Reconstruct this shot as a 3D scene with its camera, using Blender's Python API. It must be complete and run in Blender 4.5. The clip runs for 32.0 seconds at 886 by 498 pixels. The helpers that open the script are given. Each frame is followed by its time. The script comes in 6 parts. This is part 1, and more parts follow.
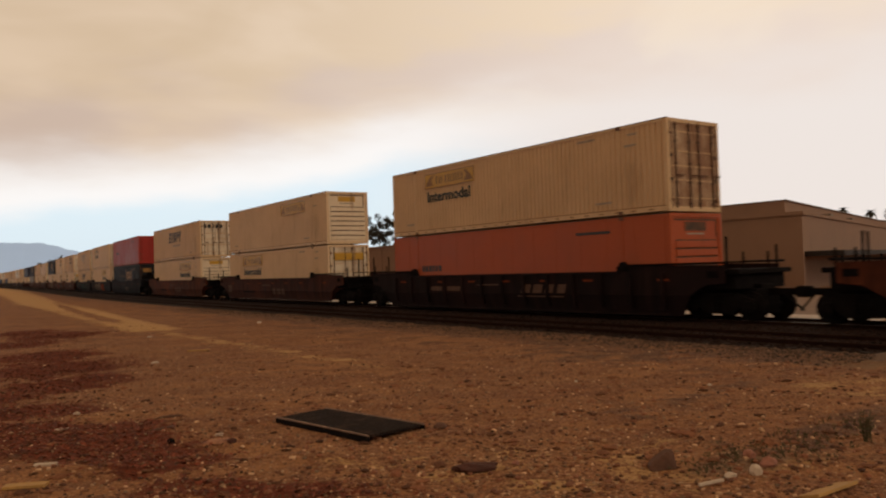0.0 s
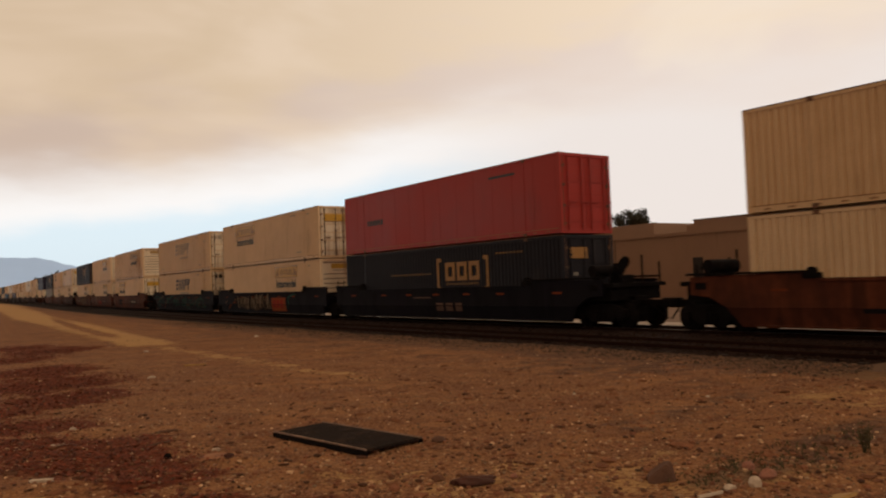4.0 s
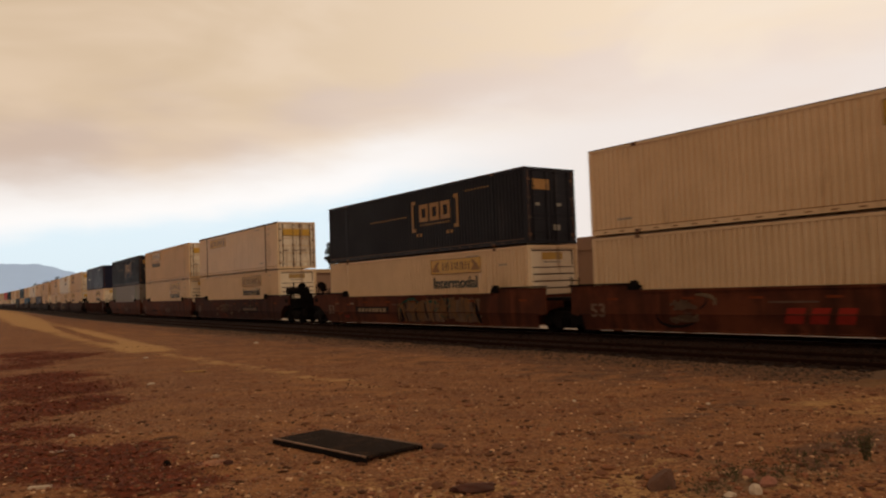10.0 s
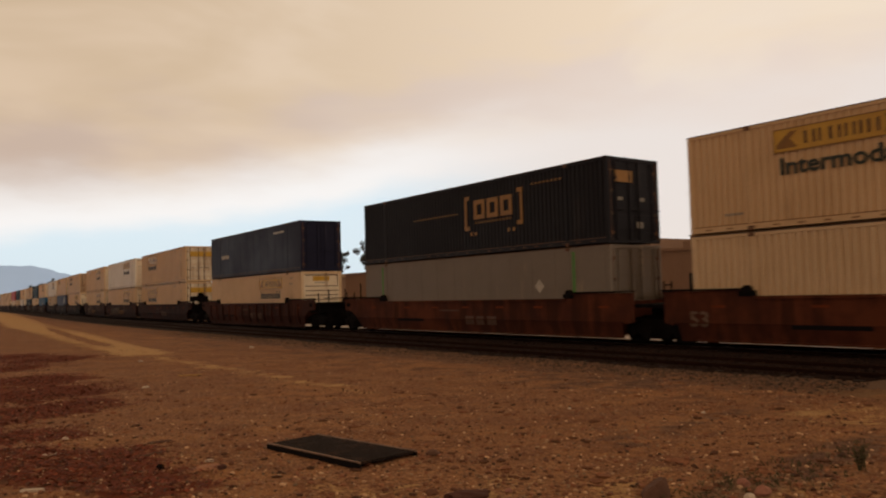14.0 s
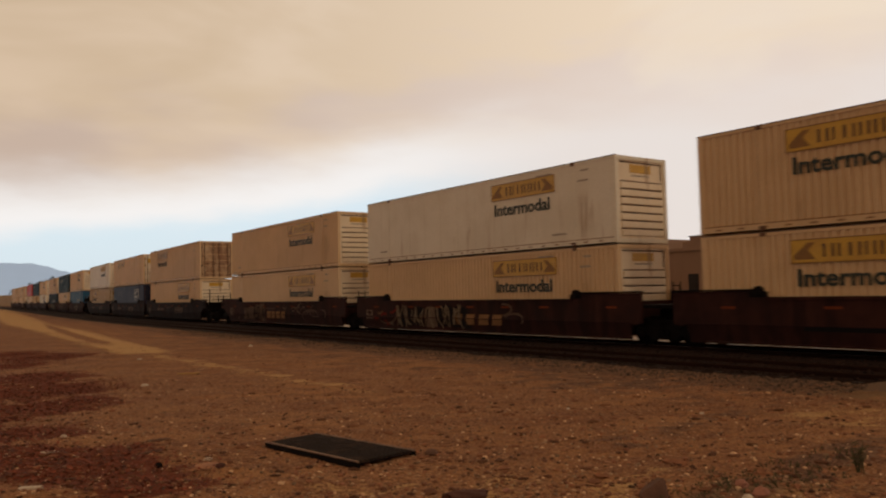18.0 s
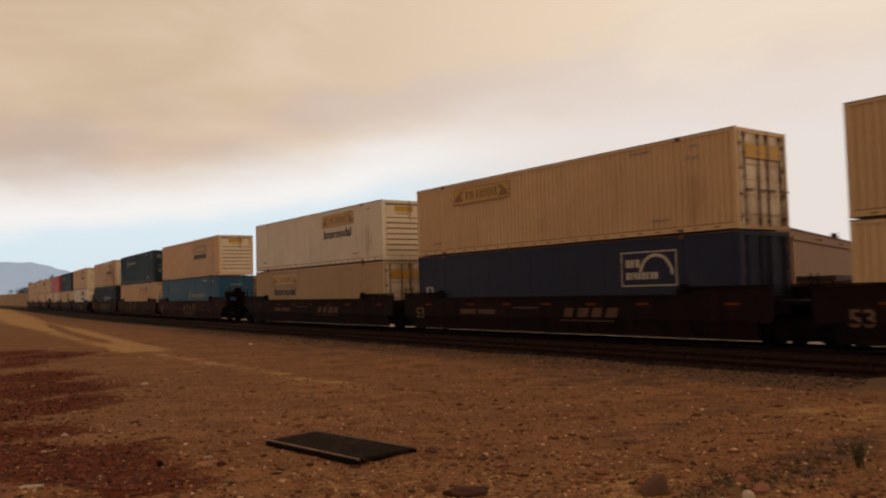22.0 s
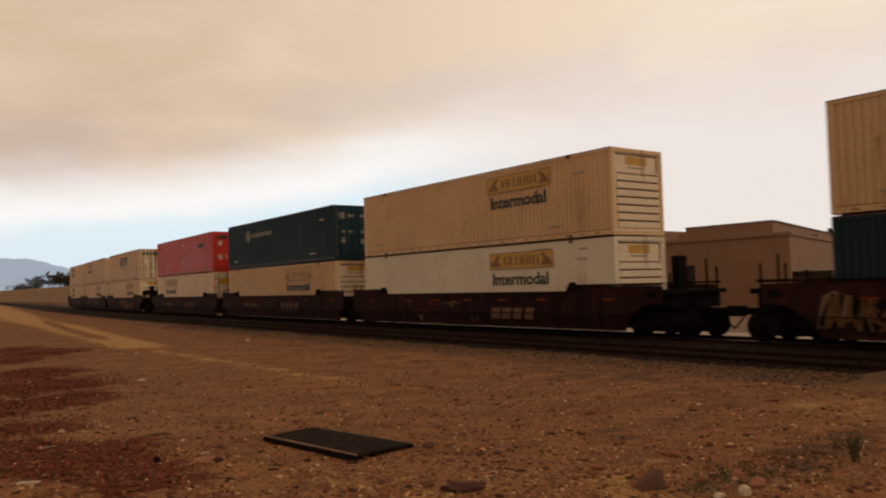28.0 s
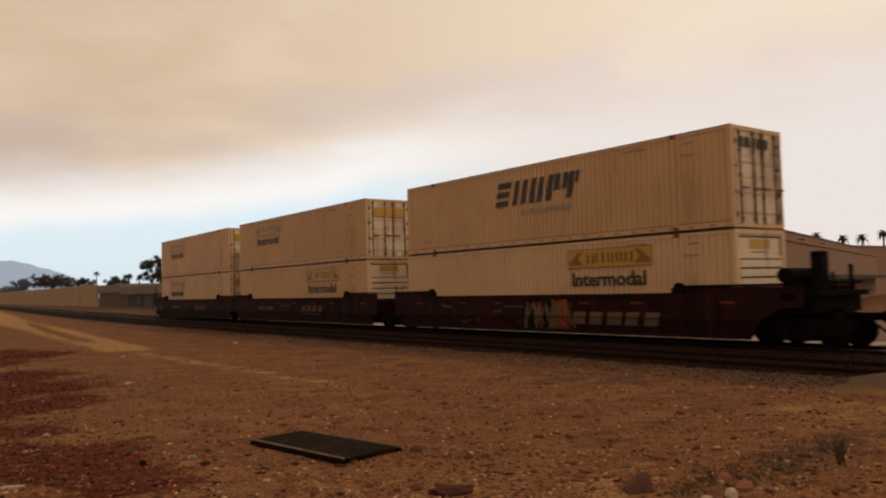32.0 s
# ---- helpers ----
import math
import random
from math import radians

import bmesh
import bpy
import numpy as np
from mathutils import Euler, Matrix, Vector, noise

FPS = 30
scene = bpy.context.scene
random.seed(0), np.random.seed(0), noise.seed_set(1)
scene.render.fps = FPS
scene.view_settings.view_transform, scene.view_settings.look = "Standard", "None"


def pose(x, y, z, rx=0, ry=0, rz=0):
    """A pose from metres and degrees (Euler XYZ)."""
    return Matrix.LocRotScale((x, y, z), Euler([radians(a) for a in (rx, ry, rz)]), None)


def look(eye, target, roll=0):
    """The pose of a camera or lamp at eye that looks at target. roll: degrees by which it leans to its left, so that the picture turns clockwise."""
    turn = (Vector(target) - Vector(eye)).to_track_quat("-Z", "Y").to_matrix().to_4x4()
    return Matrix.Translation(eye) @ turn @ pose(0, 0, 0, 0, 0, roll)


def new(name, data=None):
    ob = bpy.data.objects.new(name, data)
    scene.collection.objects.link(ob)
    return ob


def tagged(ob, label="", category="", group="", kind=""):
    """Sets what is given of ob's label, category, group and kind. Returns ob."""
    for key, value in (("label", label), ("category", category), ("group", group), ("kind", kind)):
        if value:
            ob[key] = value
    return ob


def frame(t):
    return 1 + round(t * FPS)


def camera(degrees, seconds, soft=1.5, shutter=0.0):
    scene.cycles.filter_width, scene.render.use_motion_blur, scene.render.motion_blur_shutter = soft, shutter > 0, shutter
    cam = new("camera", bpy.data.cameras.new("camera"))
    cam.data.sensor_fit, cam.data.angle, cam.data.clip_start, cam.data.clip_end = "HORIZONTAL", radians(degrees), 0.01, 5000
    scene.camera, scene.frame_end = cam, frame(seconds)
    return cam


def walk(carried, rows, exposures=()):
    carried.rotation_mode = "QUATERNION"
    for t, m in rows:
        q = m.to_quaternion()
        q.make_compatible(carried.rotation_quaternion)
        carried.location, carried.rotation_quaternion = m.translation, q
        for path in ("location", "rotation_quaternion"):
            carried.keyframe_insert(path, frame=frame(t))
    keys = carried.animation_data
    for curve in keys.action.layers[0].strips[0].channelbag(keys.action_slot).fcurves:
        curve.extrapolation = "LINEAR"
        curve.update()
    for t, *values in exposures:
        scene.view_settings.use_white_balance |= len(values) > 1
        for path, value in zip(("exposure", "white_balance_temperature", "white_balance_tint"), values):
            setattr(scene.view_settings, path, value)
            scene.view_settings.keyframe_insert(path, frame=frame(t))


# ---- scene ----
from functools import lru_cache

EYE = 1.75          # height of the camera over the ground
RAIL = -0.04        # top of the rails

# time, yaw, pitch, roll of the hand-held camera
TURNS = [
    (0, 0.49, 1.41, 1.86), (0.5, 0.66, 1.87, 1.85), (1, 0.40, 1.77, 1.87), (1.5, 0.42, 1.83, 1.96),
    (2, 0.42, 2.15, 2.01), (2.5, 0.47, 2.17, 2.33), (3, 0.35, 2.31, 2.16), (3.5, 0.31, 2.31, 2.14),
    (5.5, 0.02, 2.55, 2.12), (6, -0.21, 2.64, 2.00), (6.5, 0.07, 2.45, 1.67), (7, 0.25, 2.53, 1.91),
    (7.5, -0.10, 2.21, 1.96), (8, 0.03, 2.22, 2.13), (8.5, -0.08, 2.01, 2.11), (9, 0.12, 1.87, 1.94),
    (9.5, 0.13, 2.20, 2.12), (10, 0.29, 2.81, 2.08), (10.5, 0.33, 2.96, 1.54), (11, 0.26, 3.04, 1.43),
    (11.5, -0.06, 2.89, 1.51), (12, 0.10, 2.81, 1.63), (12.5, 0.08, 2.66, 1.56), (13, -0.02, 3.20, 1.43),
    (13.5, -0.01, 3.28, 1.58), (14, 0.02, 3.24, 1.51), (14.5, -0.23, 3.16, 1.34), (16.5, 0.16, 3.16, 1.18),
    (17, 0.20, 2.99, 1.41), (17.5, 0.02, 3.24, 1.39), (18, -0.03, 3.21, 1.22), (18.5, 0.01, 3.13, 1.47),
    (19, 0.08, 2.89, 1.59), (19.5, 0.01, 3.12, 1.66), (20, -0.21, 3.23, 1.60), (20.5, -0.02, 2.91, 1.69),
    (21, 0.01, 3.16, 1.62), (21.5, 0.10, 3.18, 1.55), (22, -0.04, 3.02, 1.45), (22.5, 0.26, 3.08, 1.63),
    (23, -0.05, 3.05, 1.56), (23.5, 0.14, 3.06, 1.43), (24, -0.33, 2.82, 0.90), (24.5, -0.22, 2.85, 0.62),
    (25, -0.11, 2.83, 0.98), (25.5, -0.30, 2.82, 1.28), (27.5, -0.18, 2.56, 1.56), (28, -0.26, 2.70, 1.54),
    (28.5, -0.10, 2.61, 1.57), (29, -0.14, 2.50, 1.44), (29.5, -0.15, 2.55, 1.40), (30, -0.30, 2.63, 1.31),
    (30.5, -0.26, 2.60, 1.41), (31, -0.83, 2.79, 1.18), (31.5, -0.91, 2.66, 1.18), (32, -1.09, 2.91, 1.43)]
cam = camera(58.49, 32.0, soft=2.1, shutter=0.2)
walk(cam, [(t, pose(0, 0, EYE, 90 + p, r, y)) for t, y, p, r in TURNS],
     exposures=[(0, 0.03), (3, 0.03), (8, 0.03), (10, 0.07), (12, 0.0), (14, -0.02), (17, -0.06), (22, -0.06), (25, -0.02), (28, 0.02), (31, 0.07), (32, 0.0)])


# ---- world and light ----
def mth(tree, op, a, b=None, c=None, clamp=False):
    n = tree.nodes.new("ShaderNodeMath")
    n.operation, n.use_clamp = op, clamp
    for i, v in enumerate((a, b, c)):
        if v is None:
            continue
        if isinstance(v, (int, float)):
            n.inputs[i].default_value = v
        else:
            tree.links.new(v, n.inputs[i])
    return n.outputs[0]


def step(tree, v, lo, hi, a=0.0, b=1.0):
    n = tree.nodes.new("ShaderNodeMapRange")
    n.interpolation_type = "SMOOTHSTEP"
    tree.links.new(v, n.inputs[0])
    for i, q in enumerate((lo, hi, a, b)):
        n.inputs[i + 1].default_value = q
    return n.outputs[0]


def mix(tree, f, a, b, blend="MIX"):
    n = tree.nodes.new("ShaderNodeMix")
    n.data_type, n.blend_type = "RGBA", blend
    for i, v in ((0, f), (6, a), (7, b)):
        if isinstance(v, (int, float)):
            n.inputs[i].default_value = v
        elif isinstance(v, tuple):
            n.inputs[i].default_value = (*v[:3], 1)
        else:
            tree.links.new(v, n.inputs[i])
    return n.outputs[2]


def noise_tex(tree, vec, scale, detail=4.0, rough=0.55, dist=0.0):
    n = tree.nodes.new("ShaderNodeTexNoise")
    n.inputs["Scale"].default_value, n.inputs["Detail"].default_value = scale, detail
    n.inputs["Roughness"].default_value, n.inputs["Distortion"].default_value = rough, dist
    if vec is not None:
        tree.links.new(vec, n.inputs["Vector"])
    return n.outputs["Fac"]


def scaled(tree, vec, x, y, z):
    n = tree.nodes.new("ShaderNodeMapping")
    n.inputs["Scale"].default_value = (x, y, z)
    tree.links.new(vec, n.inputs["Vector"])
    return n.outputs[0]


SUN_EL, SUN_AZ = radians(38), radians(150)      # clockwise from +y: behind the camera, to its right


def make_world():
    w = bpy.data.worlds.new("smoky_sky")
    scene.world = w
    w.use_nodes = True
    t = w.node_tree
    t.nodes.clear()
    co = t.nodes.new("ShaderNodeTexCoord").outputs["Generated"]
    sep = t.nodes.new("ShaderNodeSeparateXYZ")
    t.links.new(co, sep.inputs[0])
    az = mth(t, "ARCTAN2", sep.outputs[0], sep.outputs[1])
    el = mth(t, "ARCSINE", mth(t, "MAXIMUM", sep.outputs[2], -0.2))
    comb = t.nodes.new("ShaderNodeCombineXYZ")
    t.links.new(mth(t, "MULTIPLY", mth(t, "SINE", az), 1.6), comb.inputs[0])
    t.links.new(mth(t, "MULTIPLY", mth(t, "COSINE", az), 1.6), comb.inputs[1])
    t.links.new(mth(t, "MULTIPLY", el, 5.0), comb.inputs[2])
    big = noise_tex(t, comb.outputs[0], 1.1, 3.0, 0.45)
    fine = noise_tex(t, comb.outputs[0], 3.2, 5.0, 0.5)
    # the lower edge of the smoke bank, rising to the right
    edge = step(t, az, -0.62, 0.20, 0.103, 0.210)
    d = mth(t, "SUBTRACT", el, edge)
    d = mth(t, "ADD", d, mth(t, "MULTIPLY", mth(t, "SUBTRACT", fine, 0.5), 0.075))
    d = mth(t, "ADD", d, mth(t, "MULTIPLY", mth(t, "SUBTRACT", big, 0.5), 0.075))
    smoke = step(t, d, -0.028, 0.060)
    left = step(t, az, 0.40, -0.50)
    # mauve at its lower edge, golden tan above, in soft streaks
    mauve = mix(t, left, (0.815, 0.680, 0.595), (0.600, 0.462, 0.375))
    gold = mix(t, left, (0.875, 0.705, 0.535), (0.640, 0.480, 0.328))
    cream = mix(t, left, (0.895, 0.755, 0.610), (0.745, 0.572, 0.418))
    high = mth(t, "ADD", d, mth(t, "MULTIPLY", mth(t, "SUBTRACT", fine, 0.5), 0.12))
    smoke_col = mix(t, step(t, high, 0.045, 0.120), mauve, gold)
    smoke_col = mix(t, step(t, noise_tex(t, comb.outputs[0], 1.7, 4.0, 0.5, 0.4), 0.42, 0.62, 0.0, 0.75), smoke_col, cream)
    sky = t.nodes.new("ShaderNodeTexSky")
    sky.sky_type, sky.sun_disc = "NISHITA", False
    sky.sun_elevation, sky.sun_rotation = SUN_EL, SUN_AZ
    sky.air_density, sky.dust_density = 1.0, 3.0
    blue = mix(t, 0.85, mix(t, 1.0, sky.outputs[0], (0.10, 0.10, 0.10), "MULTIPLY"), (0.80, 0.925, 1.0))
    low = mix(t, step(t, d, -0.060, -0.022), blue, (0.955, 0.925, 0.905))
    low = mix(t, step(t, az, -0.14, 0.20), low, (0.845, 0.768, 0.722))
    col = mix(t, smoke, low, smoke_col)
    # thick smoke overhead and behind
    behind = mth(t, "MULTIPLY", step(t, mth(t, "COSINE", az), 0.55, -0.45), 0.75)
    col = mix(t, behind, col, (0.390, 0.228, 0.118))
    col = mix(t, step(t, el, 0.36, 0.95), col, (0.268, 0.146, 0.068))
    bg = t.nodes.new("ShaderNodeBackground")
    t.links.new(col, bg.inputs["Color"])
    bg.inputs["Strength"].default_value = 1.0
    out = t.nodes.new("ShaderNodeOutputWorld")
    t.links.new(bg.outputs[0], out.inputs[0])


make_world()
sun = new("sun", bpy.data.lights.new("sun", "SUN"))
sun.data.energy, sun.data.angle, sun.data.color = 0.6, radians(14), (1.0, 0.80, 0.58)
sun.matrix_world = look((0, 0, 0), (-math.sin(SUN_AZ) * math.cos(SUN_EL), -math.cos(SUN_AZ) * math.cos(SUN_EL), -math.sin(SUN_EL)))
scene.view_settings.exposure = 0.0


# ---- materials ----
def surface(name, base, second=None, scale=3.0, rough=0.8, metal=0.0, bump=0.3, grain=40.0, dirt=None, dirt_amount=0.4,
            streak=False, vary=0.0, spec=0.5):
    """Two-scale surface: broad blotches, fine grain with relief, and dirt with its own shape."""
    m = bpy.data.materials.new(name)
    m.use_nodes = True
    t = m.node_tree
    b = t.nodes["Principled BSDF"]
    co = t.nodes.new("ShaderNodeTexCoord").outputs["Object"]
    second = second or tuple(c * 0.75 for c in base)
    blot = noise_tex(t, co, scale, 5.0, 0.6)
    fine = noise_tex(t, co, grain, 3.0, 0.6)
    col = mix(t, step(t, blot, 0.32, 0.68), base, second)
    col = mix(t, step(t, fine, 0.35, 0.75, 0.0, 0.35), col, tuple(c * 0.55 for c in base))
    if dirt:
        v = scaled(t, co, *((5.0, 5.0, 0.7) if streak == "fine" else (2.0, 2.0, 0.22))) if streak else co
        dn = noise_tex(t, v, 1.3 if streak else scale * 0.7, 6.0, 0.6)
        f = step(t, dn, 0.60 - 0.25 * dirt_amount, 0.80 - 0.22 * dirt_amount, 0.0, 0.7)
        if streak:      # runs gather in some places only
            where = noise_tex(t, co, 0.45, 3.0, 0.5)
            f = mth(t, "MULTIPLY", f, step(t, where, 0.56 - 0.18 * dirt_amount, 0.66 - 0.12 * dirt_amount, 0.12, 1.0))
        col = mix(t, f, col, dirt)
    if vary:
        oi = t.nodes.new("ShaderNodeNewGeometry" if vary > 1 else "ShaderNodeObjectInfo")
        island = "Random Per Island" if vary > 1 else "Random"
        hsv = t.nodes.new("ShaderNodeHueSaturation")
        t.links.new(mth(t, "ADD", mth(t, "MULTIPLY", oi.outputs[island], vary), max(0.25, 1 - vary / 2)), hsv.inputs["Value"])
        t.links.new(col, hsv.inputs["Color"])
        col = hsv.outputs[0]
    t.links.new(col, b.inputs["Base Color"])
    t.links.new(step(t, blot, 0.2, 0.8, min(1, rough + 0.1), max(0.05, rough - 0.12)), b.inputs["Roughness"])
    b.inputs["Metallic"].default_value = metal
    b.inputs["Specular IOR Level"].default_value = spec
    bp = t.nodes.new("ShaderNodeBump")
    bp.inputs["Strength"].default_value, bp.inputs["Distance"].default_value = bump, 0.02
    t.links.new(fine, bp.inputs["Height"])
    t.links.new(bp.outputs[0], b.inputs["Normal"])
    return m


RUST = (0.16, 0.065, 0.028)
GRIME = (0.20, 0.13, 0.075)


@lru_cache(None)
def paint(name, r, g, b, dirty=0.35, rusty=False):
    return surface(name, (r, g, b), (r * 0.88, g * 0.85, b * 0.80), 0.5, 0.55, 0.0, 0.04, 30.0,
                   (0.25, 0.085, 0.030) if rusty and g > 0.2 else (0.36, 0.22, 0.115) if g > 0.2 else (r * 0.6, g * 0.8, b * 0.8) if r > 0.3 else (r * 1.5 + 0.01, g * 1.4 + 0.008, b * 1.2 + 0.006), dirty, "fine" if rusty else True, 0.0, 0.35 if r > 0.3 else 0.15)


WHITE = ("white_paint", 0.745, 0.556, 0.354)
CREAM = ("cream_paint", 0.712, 0.506, 0.300)
BRIGHT = ("clean_white_paint", 0.80, 0.74, 0.62)
M = dict(
    steel=surface("dark_greasy_steel", (0.0045, 0.0035, 0.0045), (0.008, 0.006, 0.006), 4.0, 0.9, 0.0, 0.3, 60.0, (0.016, 0.008, 0.006), 0.3, spec=0.1),
    rail=surface("rusty_rail_steel", (0.030, 0.014, 0.010), (0.020, 0.010, 0.007), 3.0, 0.9, 0.0, 0.1, 60.0, spec=0.05),
    bright=surface("polished_rail_head", (0.34, 0.32, 0.30), (0.28, 0.26, 0.24), 3.0, 0.42, 1.0, 0.02, 60.0),
    bedstone=surface("ballast_stone", (0.030, 0.017, 0.013), (0.018, 0.010, 0.008), 5.0, 0.95, 0, 0.6, 30.0, vary=1.5, spec=0.15),
    tie=surface("weathered_tie_wood", (0.018, 0.010, 0.008), (0.012, 0.007, 0.006), 3.0, 0.95, 0, 0.5, 25.0, vary=0.5),
    ballast=surface("dark_ballast", (0.024, 0.012, 0.009), (0.011, 0.006, 0.005), 9.0, 0.95, 0, 0.9, 22.0, spec=0.1),
    yellow=surface("sign_yellow", (0.60, 0.355, 0.035), (0.52, 0.29, 0.03), 2.0, 0.5, 0, 0.03, 30.0, GRIME, 0.3, True),
    fadedyellow=surface("faded_sign_yellow", (0.42, 0.26, 0.075), (0.36, 0.22, 0.075), 2.0, 0.6, 0, 0.03, 30.0, GRIME, 0.5, True),
    brownlet=surface("sign_brown", (0.10, 0.045, 0.012), None, 3.0, 0.6, 0, 0.02, 30.0),
    greenlet=surface("letter_green", (0.008, 0.020, 0.013), None, 3.0, 0.6, 0, 0.02, 30.0),
    ruststain=surface("rust_run", (0.33, 0.155, 0.072), (0.43, 0.25, 0.135), 4.0, 0.9, 0, 0.1, 30.0),
    dimlet=surface("dim_letter_white", (0.24, 0.215, 0.175), None, 5.0, 0.6, 0, 0.02, 30.0),
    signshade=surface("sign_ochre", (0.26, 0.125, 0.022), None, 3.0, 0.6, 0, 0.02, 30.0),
    wornlet=surface("worn_letter", (0.024, 0.026, 0.019), (0.060, 0.050, 0.035), 5.0, 0.7, 0, 0.02, 30.0),
    seam=surface("rusty_seam", (0.30, 0.15, 0.055), (0.20, 0.09, 0.04), 2.0, 0.8, 0, 0.1, 30.0),
    # Door white is raised to imitate light on the ends; streaks are dirt.
    litdirtydoor=surface("dirty_white_door", (0.80, 0.715, 0.57), (0.72, 0.61, 0.46), 1.2, 0.6, 0, 0.05, 30.0, (0.22, 0.115, 0.055), 0.8, True),
    rustdoor=surface("rust_stained_door", (0.55, 0.40, 0.26), (0.36, 0.20, 0.10), 2.2, 0.7, 0, 0.08, 30.0, (0.17, 0.065, 0.030), 1.0, True),
    # Nose white is raised likewise: light on the ends put into colour.
    noselit=surface("white_nose_panel", (0.80, 0.685, 0.52), (0.74, 0.61, 0.44), 0.8, 0.55, 0, 0.03, 30.0, (0.36, 0.22, 0.115), 0.3, True),
    apron=surface("pale_concrete", (0.60, 0.52, 0.44), (0.52, 0.44, 0.36), 0.6, 0.9, 0, 0.2, 25.0),
    yard=surface("dusty_yard", (0.250, 0.165, 0.110), (0.195, 0.125, 0.082), 0.7, 0.95, 0, 0.3, 25.0),
    blacklet=surface("letter_black", (0.03, 0.028, 0.032), None, 3.0, 0.6, 0, 0.02, 30.0),
    greylet=surface("faded_letter_grey", (0.30, 0.25, 0.20), (0.42, 0.35, 0.27), 5.0, 0.7, 0, 0.02, 30.0),
    whitelet=surface("letter_white", (0.55, 0.50, 0.42), None, 5.0, 0.6, 0, 0.02, 30.0),
    goldlet=surface("letter_gold", (0.34, 0.17, 0.038), None, 5.0, 0.6, 0, 0.02, 30.0),
    darkgap=surface("dark_gasket", (0.06, 0.045, 0.035), RUST, 3.0, 0.8, 0, 0.1, 30.0),
    weave=surface("dusty_black_weave", (0.030, 0.021, 0.018), (0.018, 0.013, 0.012), 9.0, 0.9, 0, 0.5, 60.0, (0.075, 0.042, 0.028), 0.35, spec=0.1),
    clump=surface("dark_earth_clump", (0.205, 0.092, 0.048), (0.130, 0.056, 0.031), 7.0, 0.95, 0, 0.7, 30.0, vary=1.3, spec=0.15),
    redstone=surface("dark_red_stone", (0.085, 0.027, 0.017), (0.055, 0.019, 0.013), 6.0, 0.9, 0, 0.6, 30.0),
    rubber=surface("black_rubber", (0.010, 0.008, 0.008), None, 6.0, 0.95, 0, 0.4, 50.0, (0.026, 0.015, 0.011), 0.3, spec=0.08),
    panelrail=surface("dusty_brown_rail", (0.32, 0.21, 0.15), (0.13, 0.08, 0.058), 6.0, 0.7, 0, 0.3, 50.0),
    stucco=surface("tan_stucco", (0.310, 0.198, 0.138), (0.272, 0.172, 0.118), 0.4, 0.95, 0, 0.3, 30.0, (0.19, 0.12, 0.08), 0.25, True),
    stucco2=surface("sand_wall", (0.46, 0.33, 0.20), (0.40, 0.28, 0.17), 0.3, 0.95, 0, 0.3, 30.0),
    greywall=surface("grey_block_wall", (0.120, 0.092, 0.075), (0.095, 0.073, 0.060), 0.5, 0.95, 0, 0.3, 30.0),
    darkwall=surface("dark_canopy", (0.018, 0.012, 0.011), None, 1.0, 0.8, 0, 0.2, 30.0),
    roof=surface("grey_roofing", (0.25, 0.22, 0.19), None, 1.0, 0.9, 0, 0.2, 30.0),
    bark=surface("bark", (0.09, 0.06, 0.04), None, 6.0, 0.95, 0, 0.6, 40.0),
    leaf=surface("dark_foliage", (0.034, 0.034, 0.022), (0.052, 0.046, 0.028), 2.0, 0.8, 0, 0.1, 20.0, vary=0.4),
    palm=surface("palm_foliage", (0.045, 0.045, 0.025), None, 2.0, 0.8, 0, 0.1, 20.0),
    rock=surface("brown_rock", (0.138, 0.068, 0.043), (0.092, 0.044, 0.028), 5.0, 0.9, 0, 0.7, 30.0),
    gravel=surface("brown_gravel", (0.250, 0.118, 0.060), (0.165, 0.074, 0.040), 5.0, 0.9, 0, 0.7, 30.0, vary=1.5),
    spill=surface("spilled_ballast", (0.125, 0.076, 0.048), (0.080, 0.048, 0.032), 5.0, 0.9, 0, 0.6, 30.0, vary=1.5),
    sandstone=surface("sandy_stone", (0.50, 0.33, 0.20), (0.40, 0.25, 0.14), 6.0, 0.9, 0, 0.4, 40.0, vary=1.4),
    clod=surface("red_dirt_clod", (0.23, 0.096, 0.048), (0.16, 0.064, 0.034), 6.0, 0.95, 0, 0.6, 40.0, vary=1.3),
    whitestone=surface("pale_stone", (0.60, 0.51, 0.41), (0.50, 0.40, 0.30), 8.0, 0.85, 0, 0.4, 40.0),
    pinkstone=surface("pink_brick_bits", (0.36, 0.16, 0.11), None, 8.0, 0.9, 0, 0.4, 40.0),
    plank=surface("weathered_yellow_board", (0.50, 0.30, 0.09), (0.40, 0.24, 0.08), 4.0, 0.8, 0, 0.3, 30.0),
    asphalt=surface("old_asphalt", (0.150, 0.092, 0.058), (0.110, 0.066, 0.042), 3.0, 0.95, 0, 0.6, 40.0),
    weed=surface("dry_weed", (0.050, 0.046, 0.018), (0.090, 0.070, 0.028), 4.0, 0.9, 0, 0.1, 30.0),
    litter=surface("red_brown_leaf_litter", (0.200, 0.046, 0.020), (0.110, 0.026, 0.012), 9.0, 0.95, 0, 0.5, 40.0, vary=1.2),
)


